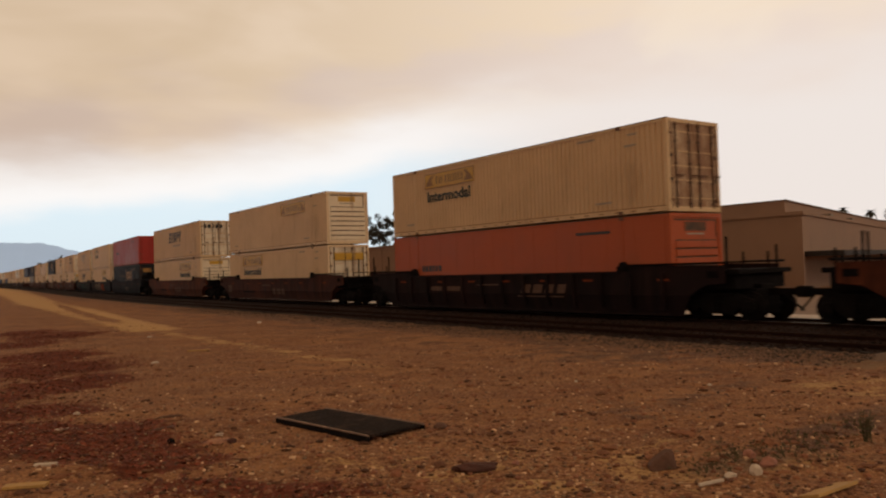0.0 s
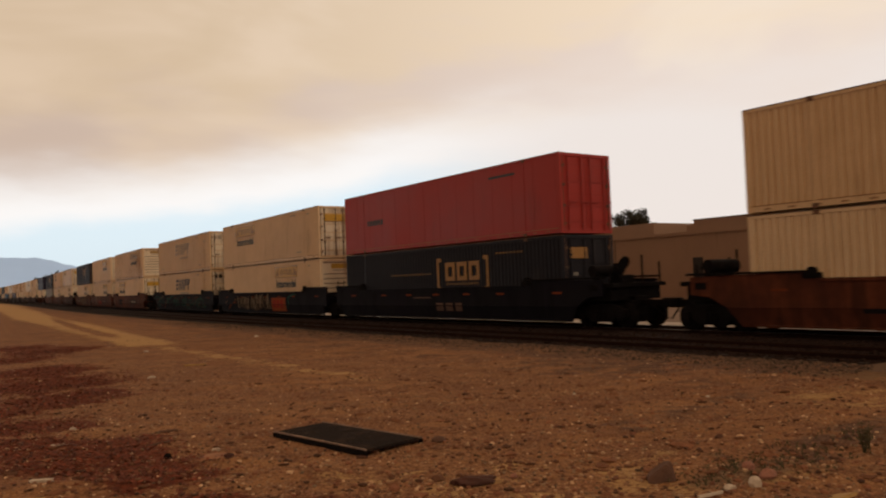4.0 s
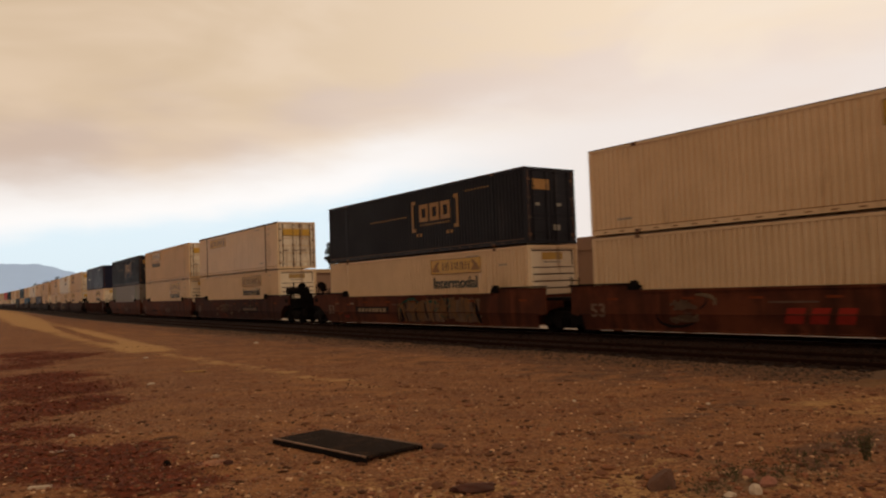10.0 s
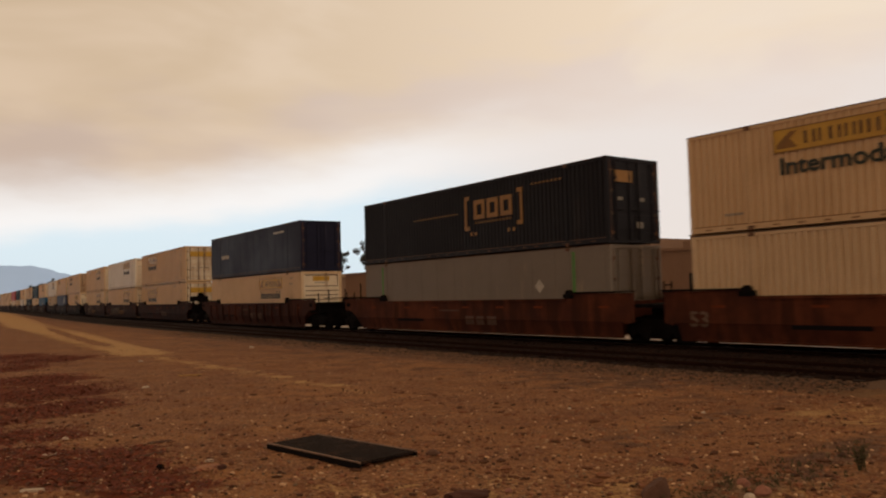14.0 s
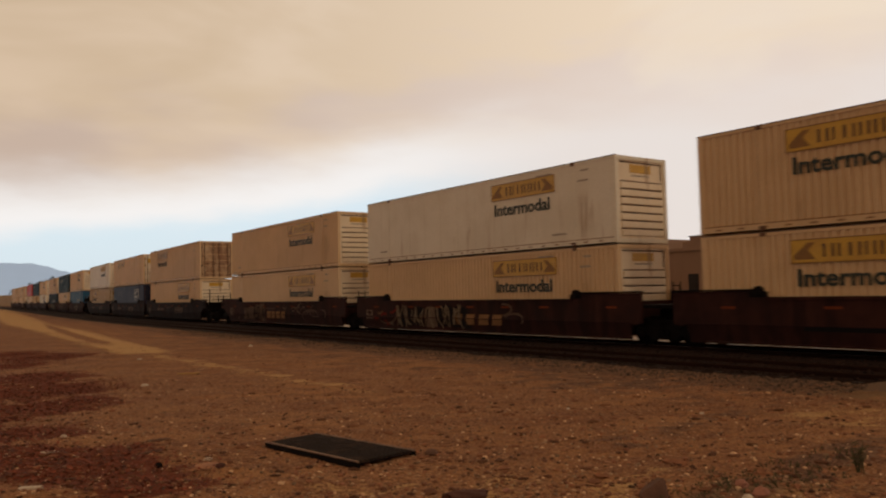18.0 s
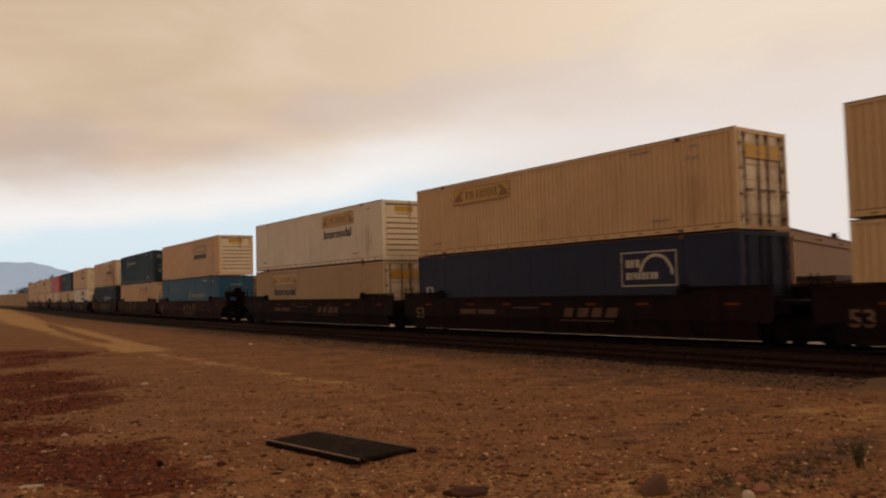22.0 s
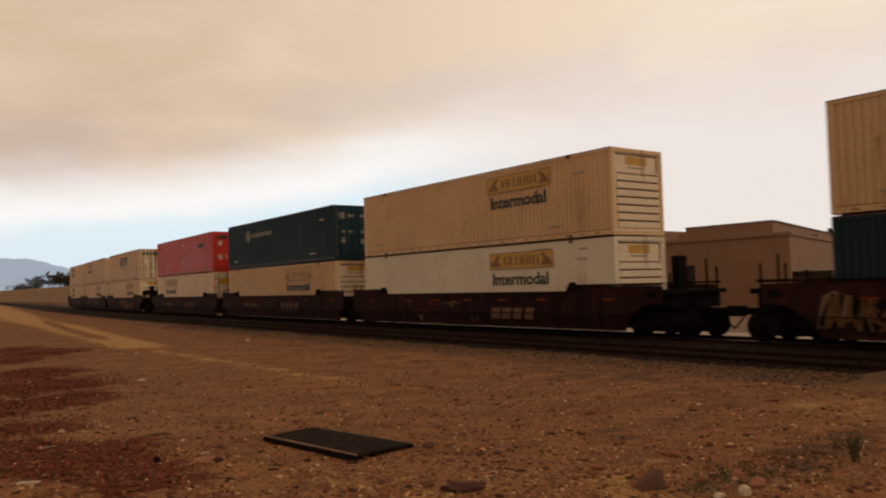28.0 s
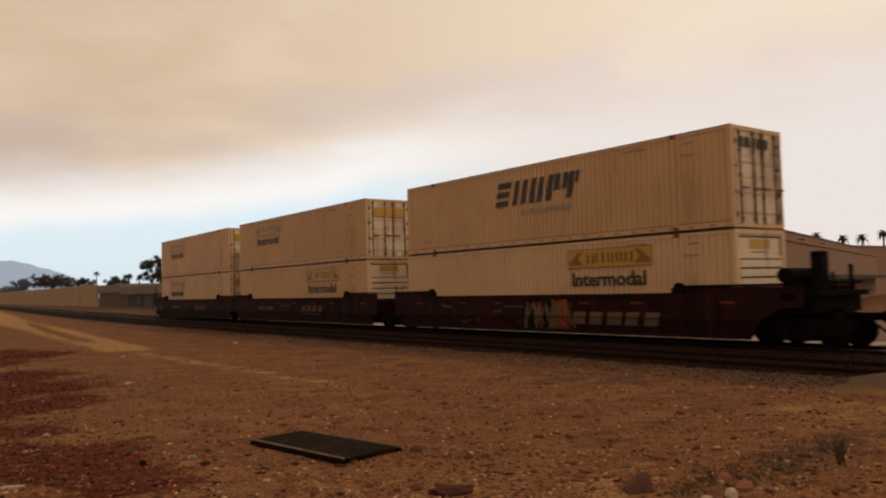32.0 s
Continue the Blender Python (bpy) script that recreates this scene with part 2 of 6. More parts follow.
# ---- mesh helpers ----
def box(bm, x0, x1, y0, y1, z0, z1, bevel=0.0):
    vs = [bm.verts.new((x, y, z)) for z in (z0, z1) for y in (y0, y1) for x in (x0, x1)]
    fs = [bm.faces.new([vs[i] for i in q]) for q in ((0, 2, 3, 1), (4, 5, 7, 6), (0, 1, 5, 4), (2, 6, 7, 3), (0, 4, 6, 2), (1, 3, 7, 5))]
    if bevel:
        es = {e for f in fs for e in f.edges}
        bmesh.ops.bevel(bm, geom=list(es), offset=bevel, segments=2, affect="EDGES", profile=0.6)


def cyl(bm, p, q, r, r2=None, n=12, caps=True):
    p, q = Vector(p), Vector(q)
    ax = (q - p)
    rot = ax.to_track_quat("Z", "Y").to_matrix().to_4x4()
    bmesh.ops.create_cone(bm, cap_ends=caps, segments=n, radius1=r, radius2=r if r2 is None else r2, depth=ax.length,
                          matrix=Matrix.Translation((p + q) / 2) @ rot)


def poly_y(bm, pts, y0, y1):
    """A plate with the outline pts (x, z) from y0 to y1."""
    a = [bm.verts.new((x, y0, z)) for x, z in pts]
    b = [bm.verts.new((x, y1, z)) for x, z in pts]
    bm.faces.new(a)
    bm.faces.new(b[::-1])
    n = len(pts)
    for i in range(n):
        bm.faces.new((a[i], b[i], b[(i + 1) % n], a[(i + 1) % n]))


def mesh_of(name, bm, mat):
    me = bpy.data.meshes.new(name)
    bmesh.ops.recalc_face_normals(bm, faces=bm.faces)
    bm.to_mesh(me)
    bm.free()
    if mat:
        me.materials.append(mat)
    return me


def part(name, bm, mat, parent, label=""):
    me = bm if isinstance(bm, bpy.types.Mesh) else mesh_of(name, bm, mat)
    ob = new(name, me)
    ob.parent = parent
    if label:
        ob["label"] = label
    return ob


def empty(name):
    ob = new(name)
    ob.empty_display_size = 0.3
    return ob


@lru_cache(None)
def text_mesh(body, size, bold, shear=0.0):
    cu = bpy.data.curves.new("lettering", "FONT")
    cu.body, cu.size, cu.offset, cu.extrude, cu.resolution_u, cu.shear = body, 1.0, bold, 0.004, 3, shear
    ob = new("lettering", cu)
    bpy.context.view_layer.update()
    me = bpy.data.meshes.new_from_object(ob.evaluated_get(bpy.context.evaluated_depsgraph_get()))
    bpy.data.objects.remove(ob)
    xs = [v.co.x for v in me.vertices]
    ys = [v.co.y for v in me.vertices]
    w, h = max(xs) - min(xs), max(ys) - min(ys)
    x0, y0 = min(xs), min(ys)
    for v in me.vertices:      # stand it up: letters in x, z, facing -y; one unit wide and high
        v.co = ((v.co.x - x0) / w, -v.co.z, (v.co.y - y0) / h)
    return me


def lettering(body, x0, x1, z0, z1, y, mat, parent, bold=0.02, name="lettering"):
    me = text_mesh(body, 1.0, bold).copy()
    for v in me.vertices:
        v.co = (x0 + v.co.x * (x1 - x0), y + v.co.y, z0 + v.co.z * (z1 - z0))
    me.materials.clear()
    me.materials.append(mat)
    return part(name, me, mat, parent)


# ---- the line of the railway ----
PSI = radians(36.99)
AHEAD = Vector((-math.sin(PSI), math.cos(PSI), 0))     # up the line, away to the left
ACROSS = Vector((math.cos(PSI), math.sin(PSI), 0))     # away over the tracks
NEAR = 20.03                                           # near side of the train from the camera, at s = 0
CENTRE = 1.27
SG = np.arange(-900, 1400, 2.0)
_k = np.where(SG < 0, 0, np.interp(SG, [0, 60, 160, 700, 701], [1.03e-3, 1.03e-3, -0.15e-3, -0.15e-3, 0]))
_h = np.concatenate([[0], np.cumsum(_k[1:] + _k[:-1])])
_h -= np.interp(0, SG, _h)
_m = (_h[1:] + _h[:-1]) / 2
_x = np.concatenate([[0], np.cumsum(2 * np.cos(_m))])
_x -= np.interp(0, SG, _x)
_y = np.concatenate([[0], np.cumsum(2 * np.sin(_m))])
_y -= np.interp(0, SG, _y)


def line(s, off=0.0, z=0.0):
    """The place s metres up the line, off metres beyond the train's near side, and the heading there."""
    h = float(np.interp(s, SG, _h))
    a = float(np.interp(s, SG, _x)) - off * math.sin(h)
    b = NEAR + float(np.interp(s, SG, _y)) + off * math.cos(h)
    return AHEAD * a + ACROSS * b + Vector((0, 0, z)), h


def line_pose(s, off=0.0, z=0.0):
    """x points along the line towards the train's front, y away from the camera."""
    p, h = line(s, off, z)
    d = -(AHEAD * math.cos(h) + ACROSS * math.sin(h))
    return Matrix.Translation(p) @ Matrix.Rotation(math.atan2(d.y, d.x), 4, "Z")


SPEED, GAIN = 16.411, 0.00667


def travelled(t):
    return SPEED * t + GAIN * t * t


# ---- ground, tracks ----
def smooth(a, b, x):
    x = min(1, max(0, (x - a) / (b - a)))
    return x * x * (3 - 2 * x)


def lane_lat(s):
    """Middle of the sandy lane, seen across from the camera."""
    return float(np.interp(s, [20, 27, 34, 50, 72, 102, 400], [7.4, 7.6, 8.0, 8.9, 9.2, 10.3, 14.5]))


def across_of(x, y):
    """How far up the line and how far across from the camera a place lies (offset from the curved line)."""
    s = x * AHEAD.x + y * AHEAD.y
    return s, x * ACROSS.x + y * ACROSS.y - float(np.interp(s, _x, _y))


def ground_z(x, y):
    s, lat = across_of(x, y)
    z = 0.035 * noise.noise((x * 0.35, y * 0.35, 0)) + 0.030 * noise.noise((x * 1.0, y * 1.5, 3)) + 0.013 * noise.noise((x * 3.2, y * 4, 7))
    # low heaps by the litter, a bank at the side of the crossing
    for cx, cy, rx, ry, h in ((-3.3, 7.2, 0.8, 0.22, 0.07), (-2.6, 7.55, 0.6, 0.2, 0.04), (-2.3, 8.1, 0.35, 0.2, 0.05), (-1.4, 7.5, 0.5, 0.2, 0.035), (4.6, 8.6, 1.6, 0.9, 0.06), (3.6, 9.9, 1.4, 0.25, 0.04)):
        z += h * math.exp(-((x - cx) / rx) ** 2 - ((y - cy) / ry) ** 2)
    far = smooth(60, 160, math.hypot(x, y))
    z *= 1 - far
    z -= 0.22 * smooth(15.2, 16.0, lat) * (1 - smooth(22.3, 22.9, lat))
    z -= 0.14 * smooth(11.5, 14.0, lat) * (1 - smooth(30, 40, lat))
    return z


def ground_material():
    m = bpy.data.materials.new("dry_gravelly_dirt")
    m.use_nodes = True
    t = m.node_tree
    b = t.nodes["Principled BSDF"]
    co = t.nodes.new("ShaderNodeTexCoord").outputs["Object"]
    at = t.nodes.new("ShaderNodeAttribute")
    at.attribute_name = "zones"
    sep = t.nodes.new("ShaderNodeSeparateColor")
    t.links.new(at.outputs["Color"], sep.inputs[0])
    big = noise_tex(t, co, 0.22, 5.0, 0.6)
    mid = noise_tex(t, scaled(t, co, 0.75, 1.15, 1.0), 1.6, 6.0, 0.68, 0.5)
    broad = noise_tex(t, scaled(t, co, 0.5, 1.3, 1.0), 0.55, 4.0, 0.6)
    fine = noise_tex(t, co, 14.0, 5.0, 0.7)
    peb = t.nodes.new("ShaderNodeTexVoronoi")
    peb.inputs["Scale"].default_value = 17.0
    t.links.new(co, peb.inputs["Vector"])
    col = mix(t, step(t, big, 0.35, 0.65), (0.390, 0.190, 0.080), (0.305, 0.143, 0.066))
    col = mix(t, step(t, broad, 0.40, 0.64, 0.0, 0.75), col, (0.198, 0.080, 0.046))
    col = mix(t, step(t, mid, 0.45, 0.58, 0.0, 0.75), col, (0.140, 0.056, 0.034))
    col = mix(t, step(t, fine, 0.5, 0.68, 0.0, 0.7), col, (0.47, 0.255, 0.112))
    col = mix(t, step(t, fine, 0.46, 0.30, 0.0, 0.75), col, (0.115, 0.050, 0.030))
    # loose stones: cells of their own tone
    ps = t.nodes.new("ShaderNodeSeparateColor")
    t.links.new(peb.outputs["Color"], ps.inputs[0])
    stone = mix(t, ps.outputs[0], (0.080, 0.040, 0.026), (0.56, 0.36, 0.22))
    size = mth(t, "MULTIPLY", step(t, peb.outputs["Distance"], 0.36, 0.26), step(t, ps.outputs[1], 0.45, 0.55))
    # dense fine gravel between, thinner near the sandy patches
    grit = t.nodes.new("ShaderNodeTexVoronoi")
    grit.inputs["Scale"].default_value = 42.0
    t.links.new(co, grit.inputs["Vector"])
    gs = t.nodes.new("ShaderNodeSeparateColor")
    t.links.new(grit.outputs["Color"], gs.inputs[0])
    speck = mix(t, gs.outputs[0], (0.105, 0.046, 0.026), (0.52, 0.29, 0.15))
    dense = mth(t, "MULTIPLY", step(t, big, 0.30, 0.62, 0.30, 0.80), step(t, gs.outputs[1], 0.25, 0.5))
    col = mix(t, dense, col, speck)
    col = mix(t, mth(t, "MULTIPLY", size, 0.6), col, stone)
    # the lane of pale sand, the red-brown litter and the grey ballast
    edge = mth(t, "ADD", mth(t, "MULTIPLY", mth(t, "SUBTRACT", mid, 0.5), 1.5), mth(t, "MULTIPLY", mth(t, "SUBTRACT", fine, 0.5), 0.7))
    lane = step(t, mth(t, "ADD", sep.outputs[0], edge), 0.40, 0.60)
    col = mix(t, mth(t, "MULTIPLY", lane, 0.82), col, mix(t, step(t, fine, 0.4, 0.7), (0.63, 0.405, 0.180), (0.50, 0.31, 0.135)))
    lit = step(t, mth(t, "ADD", sep.outputs[1], mth(t, "MULTIPLY", edge, 1.25)), 0.42, 0.62)
    col = mix(t, mth(t, "MULTIPLY", lit, 0.9), col, mix(t, step(t, fine, 0.4, 0.62), (0.185, 0.040, 0.018), (0.095, 0.022, 0.011)))
    bal = step(t, mth(t, "ADD", sep.outputs[2], edge), 0.35, 0.65)
    vor = mix(t, step(t, fine, 0.35, 0.65), (0.050, 0.030, 0.024), (0.20, 0.125, 0.09))
    col = mix(t, mth(t, "MULTIPLY", bal, 0.75), col, vor)
    t.links.new(col, b.inputs["Base Color"])
    b.inputs["Roughness"].default_value = 0.97
    b.inputs["Specular IOR Level"].default_value = 0.15
    h = mth(t, "ADD", mth(t, "MULTIPLY", fine, 0.6), mth(t, "MULTIPLY", size, 0.6))
    h = mth(t, "ADD", h, mth(t, "MULTIPLY", mth(t, "MULTIPLY", gs.outputs[2], dense), 0.35))
    h = mth(t, "ADD", h, mth(t, "MULTIPLY", mid, 1.2))
    bp = t.nodes.new("ShaderNodeBump")
    bp.inputs["Strength"].default_value, bp.inputs["Distance"].default_value = 1.0, 0.055
    t.links.new(h, bp.inputs["Height"])
    t.links.new(bp.outputs[0], b.inputs["Normal"])
    return m


def zones(x, y):
    s, lat = across_of(x, y)
    lane = math.exp(-((lat - lane_lat(s)) / (0.95 + 0.018 * max(0, s - 30))) ** 2) * smooth(25, 27.5, s)
    tongue = math.exp(-((lat - float(np.interp(s, [28, 40, 72], [7.6, 8.2, 10.3]))) / 0.42) ** 2) * smooth(30, 36, s) * (1 - smooth(55, 75, s))
    lane *= 1 - 0.85 * tongue
    trail = 0.50 * math.exp(-((lat - 7.5) / 0.55) ** 2) * smooth(9, 14, s) * (1 - smooth(25, 27, s))
    lane = max(lane, trail)
    lit = 0.0
    for cx, cy, rx, ry in ((-6.5, 13.4, 1.1, 1.5), (-7.9, 15.8, 1.5, 1.9), (-9.4, 18.0, 1.5, 1.7), (-12.0, 22.0, 1.1, 1.4), (-14.6, 27, 1.2, 1.8), (-7.0, 11.9, 1.0, 0.7), (-3.7, 8.3, 1.1, 0.8), (-2.9, 7.5, 0.9, 0.6), (-5.8, 10.6, 1.2, 0.8), (-3.9, 8.9, 0.9, 0.8), (-3.0, 7.7, 0.65, 0.6), (-4.9, 9.3, 1.2, 0.6), (-2.2, 6.75, 0.6, 0.22), (-1.2, 6.35, 0.7, 0.16), (-12.5, 25, 1.5, 2.2), (-3.9, 7.9, 0.8, 0.4), (-4.5, 8.7, 1.3, 0.8), (-3.5, 7.95, 1.1, 0.5), (-1.6, 6.45, 1.2, 0.20), (-0.8, 6.28, 0.9, 0.13), (-8.2, 15.3, 1.4, 1.2)):
        lit = max(lit, math.exp(-(((x - cx) / rx) ** 2 + ((y - cy) / ry) ** 2)))
    verge = 22.4 + 11.0 * smooth(64, 72, s)
    bal = max(smooth(14.0, 15.4, lat), (0.40 * smooth(8.5, 11.0, lat) + 0.24 * smooth(11.5, 13.5, lat)) * (1 - 0.25 * smooth(30, 60, s))) * (1 - smooth(verge, verge + 0.5, lat))
    for cx, cy, rx, ry, k in ((5.6, 10.6, 1.9, 1.6, 0.50), (7.4, 13.6, 2.4, 1.7, 0.54)):
        lane = max(lane, k * math.exp(-(((x - cx) / rx) ** 2 + ((y - cy) / ry) ** 2)))
    lane = max(lane, 0.46 * math.exp(-(((x - 1.2) / 3.4) ** 2 + ((y - 6.9) / 1.3) ** 2)))
    bal *= 1 - (1 - smooth(3, 7.5, s)) * (1 - smooth(14.6, 15.6, lat))
    grey = 0.55 * math.exp(-(((x - 3.3) / 1.3) ** 2 + ((y - 7.4) / 0.75) ** 2))
    grey = max(grey, 0.60 * math.exp(-(((s - 10.5) / 3.8) ** 2 + ((lat - 11.8) / 2.4) ** 2)))
    # dark gritty bands slanting towards the track
    for ax, ay, bx, by, w, k in ((2.2, 6.7, 4.9, 8.9, 0.42, 0.62), (2.0, 9.1, 4.5, 11.6, 0.7, 0.50)):
        u = min(1, max(0, ((x - ax) * (bx - ax) + (y - ay) * (by - ay)) / ((bx - ax) ** 2 + (by - ay) ** 2)))
        grey = max(grey, k * math.exp(-(math.hypot(x - ax - u * (bx - ax), y - ay - u * (by - ay)) / w) ** 2))
    return lane, lit, max(bal, grey)


def make_ground():
    me = bpy.data.meshes.new("ground")
    ups = np.concatenate([[-4500, -1500, -500, -200, -100, -60, -40, -30, -24, -18], np.arange(-14, 20, 0.15), np.arange(20, 50, 0.6), np.arange(50, 110, 1.5),
                          np.arange(110, 300, 6), np.arange(300, 720, 20), [760, 900, 1300, 2200, 4500]])
    lats = np.concatenate([[-4500, -1500, -500, -150, -60, -30, -15, -8, -4, -2], np.arange(-1, 13.4, 0.15), np.arange(13.4, 24.2, 0.27),
                           [25, 27, 30, 34, 40, 50, 70, 100, 150, 250, 500, 1500, 4500]])
    vs = []
    for lat in lats:
        for u in ups:
            p = AHEAD * float(u) + ACROSS * (float(lat) + float(np.interp(u, _x, _y)))
            vs.append((p.x, p.y, ground_z(p.x, p.y)))
    n = len(ups)
    fs = [(j * n + i, (j + 1) * n + i, (j + 1) * n + i + 1, j * n + i + 1) for j in range(len(lats) - 1) for i in range(n - 1)]
    me.from_pydata(vs, [], fs)
    at = me.color_attributes.new("zones", "FLOAT_COLOR", "POINT")
    for i, (x, y, z) in enumerate(vs):
        at.data[i].color = (*zones(x, y), 1)
    me.materials.append(ground_material())
    for p in me.polygons:
        p.use_smooth = True
    return tagged(new("ground", me), "dry gravelly reddish-brown dirt beside the railway", "ground", kind="structure")


make_ground()


def strip(name, s0, s1, ds, offs, mat, parent=None):
    """A ribbon along the line through the cross-section offs of (offset, z)."""
    bm = bmesh.new()
    rows = []
    s = s0
    while s <= s1:
        rows.append([bm.verts.new(line(s, o, z)[0]) for o, z in offs])
        s += ds * (1 + max(0, s - 40) * 0.01)
    for a, b in zip(rows, rows[1:]):
        for i in range(len(offs) - 1):
            bm.faces.new((a[i], a[i + 1], b[i + 1], b[i]))
    me = mesh_of(name, bm, mat)
    ob = new(name, me)
    ob.parent = parent
    return ob


TRACKS = (("far", CENTRE), ("near", CENTRE - 4.3))


def make_tracks():
    tagged(strip("ballast", -60, 700, 2.0, [(-5.0, -0.30), (-4.5, -0.20), (-4.15, -0.14), (2.6, -0.12), (2.9, -0.125), (3.3, -0.22)], M["ballast"]),
           "dark oil-stained ballast bed under both tracks", "ballast", kind="structure")
    # Pale strip added so that a bright line shows below the wells.
    tagged(strip("apron", -60, 66, 2.0, [(2.85, -0.24), (2.88, -0.118), (3.8, -0.105), (4.3, -0.103)], M["apron"]), "pale strip added beyond the tracks", "pavement", kind="structure")
    tagged(strip("yard", -60, 66, 2.0, [(4.3, -0.115), (8.0, -0.085), (19.9, -0.04)], M["yard"]), "dusty tan yard before the warehouse", "yard", kind="structure")
    for k, c in TRACKS:
        root = tagged(empty("railway_track"), "worn steel rails on weathered ties in dark ballast", "railway track", "tracks", "structure")
        for o in (c - 0.755, c + 0.755):
            sec = [(o - 0.07, RAIL - 0.17), (o - 0.07, RAIL - 0.15), (o - 0.012, RAIL - 0.13), (o - 0.012, RAIL - 0.045), (o - 0.036, RAIL - 0.035),
                   (o - 0.034, RAIL), (o + 0.034, RAIL), (o + 0.036, RAIL - 0.035), (o + 0.012, RAIL - 0.045), (o + 0.012, RAIL - 0.13),
                   (o + 0.07, RAIL - 0.15), (o + 0.07, RAIL - 0.17)]
            strip("rail", -60, 700, 2.0, sec, M["rail"], root)
            if k == "far":
                head = strip("rail_head", -60, 700, 2.0, [(o - 0.033, RAIL - 0.004), (o - 0.026, RAIL + 0.003), (o + 0.026, RAIL + 0.003), (o + 0.033, RAIL - 0.004)], M["bright"], root)
                head["label"] = "polished rail head"
        bm = bmesh.new()
        box(bm, -0.11, 0.11, -1.3, 1.3, -0.20, -0.035, 0.012)
        tie = mesh_of("tie", bm, M["tie"])
        for i in range(140):
            ob = part("tie", tie, None, root)
            ob.matrix_basis = line_pose(-6 + i * 0.52, c, RAIL - 0.02 * random.random() - 0.068) @ Matrix.Rotation(random.uniform(-0.02, 0.02), 4, "Z")


make_tracks()


# ---- containers ----
HALF, HW, HIGH = 8.075, 1.285, 2.915


def side_wall(bm, y, sgn, corrugated):
    """One long wall between the rails, folded into upright corrugations where it has them."""
    z0, z1 = 0.16, HIGH - 0.10
    if corrugated:
        prof, x, pitch = [], -HALF + 0.10, 0.212
        while x < HALF - 0.10 - pitch:
            prof += [(x, 0.0), (x + 0.100, 0.0), (x + 0.118, 0.038), (x + 0.194, 0.038)]
            x += pitch
        prof.append((HALF - 0.10, 0.0))
    else:
        prof, x = [], -HALF + 0.10
        while x < HALF - 1.3:
            prof += [(x, 0.0), (x + 1.195, 0.0), (x + 1.20, 0.008), (x + 1.215, 0.008), (x + 1.22, 0.0)]
            x += 1.22
        prof.append((HALF - 0.10, 0.0))
    lo = [bm.verts.new((x, y - sgn * d, z0)) for x, d in prof]
    hi = [bm.verts.new((x, y - sgn * d, z1)) for x, d in prof]
    for i in range(len(prof) - 1):
        bm.faces.new((lo[i], lo[i + 1], hi[i + 1], hi[i]))


@lru_cache(None)
def container_body(corrugated):
    bm = bmesh.new()
    for y, sg in ((-HW + 0.012, -1), (HW - 0.012, 1)):
        side_wall(bm, y, sg, corrugated)
    box(bm, -HALF + 0.05, HALF - 0.05, -HW + 0.05, HW - 0.05, HIGH - 0.06, HIGH - 0.02)          # roof
    box(bm, -HALF + 0.05, HALF - 0.05, -HW + 0.05, HW - 0.05, 0.10, 0.16)                        # floor
    box(bm, -HALF + 0.02, -HALF + 0.06, -HW + 0.05, HW - 0.05, 0.1, HIGH - 0.1)                  # back wall
    me = mesh_of("body", bm, None)
    return me


@lru_cache(None)
def container_frame(heavy):
    bm = bmesh.new()
    p = 0.15
    for x in (-HALF, HALF - p):
        for y in (-HW, HW - p):
            box(bm, x, x + p, y, y + p, 0, HIGH, 0.012)
    for y in (-HW, HW - 0.06):
        box(bm, -HALF + p, HALF - p, y, y + 0.06, 0.02, 0.18, 0.01)
        box(bm, -HALF + p, HALF - p, y, y + 0.06, HIGH - 0.11, HIGH, 0.01)
    for x in (-HALF, HALF - 0.1):
        box(bm, x, x + 0.1, -HW + p, HW - p, HIGH - 0.14, HIGH - 0.005, 0.01)
        box(bm, x, x + 0.1, -HW + p, HW - p, 0.0, 0.15, 0.01)
    w = 0.045
    for x in (-6.1, 6.1):
        for y, q in ((-HW, -0.004), (HW - 0.05, 0.004)):
            box(bm, x - w, x + w, y + q, y + q + 0.05, 0.18, HIGH - 0.11)
    return mesh_of("frame", bm, None)


def tint(me, mat):
    me = me.copy()
    me.materials.clear()
    me.materials.append(mat)
    return me


@lru_cache(None)
def casting_mesh():
    bm = bmesh.new()
    box(bm, -0.09, 0.09, -0.03, 0.09, -0.075, 0.06, 0.012)
    return mesh_of("corner_casting", bm, M["darkgap"])


@lru_cache(None)
def slots_mesh(pale):
    bm = bmesh.new()
    for i in range(22):
        x = -7.55 + i * 0.705
        box(bm, x, x + 0.20, -HW - 0.004, -HW + 0.01, 0.075, 0.115)
    return mesh_of("rail_slots", bm, M["seam" if pale else "darkgap"])


@lru_cache(None)
def rod_mesh():
    bm = bmesh.new()
    cyl(bm, (0, 0, 0.10), (0, 0, HIGH - 0.12), 0.024, n=8)
    for z in (0.25, 0.9, 1.5, 2.2, 2.7):
        box(bm, -0.03, 0.02, -0.05, 0.05, z - 0.03, z + 0.03)
    box(bm, 0.0, 0.04, -0.02, 0.36, 1.12, 1.16, 0.008)
    return mesh_of("lock_rod", bm, None)


def bars(bm, x0, x1, z0, z1, n, y, rnd, gap=0.35, depth=0.006, lean=0.0):
    """Unreadable writing: n upright bars in a row."""
    w = (x1 - x0) / n
    for i in range(n):
        a = x0 + i * w
        b = a + w * (1 - gap) * rnd.uniform(0.7, 1.0)
        poly_y(bm, [(a, z0), (b, z0), (b + lean * (z1 - z0), z1), (a + lean * (z1 - z0), z1)], y - depth, y)


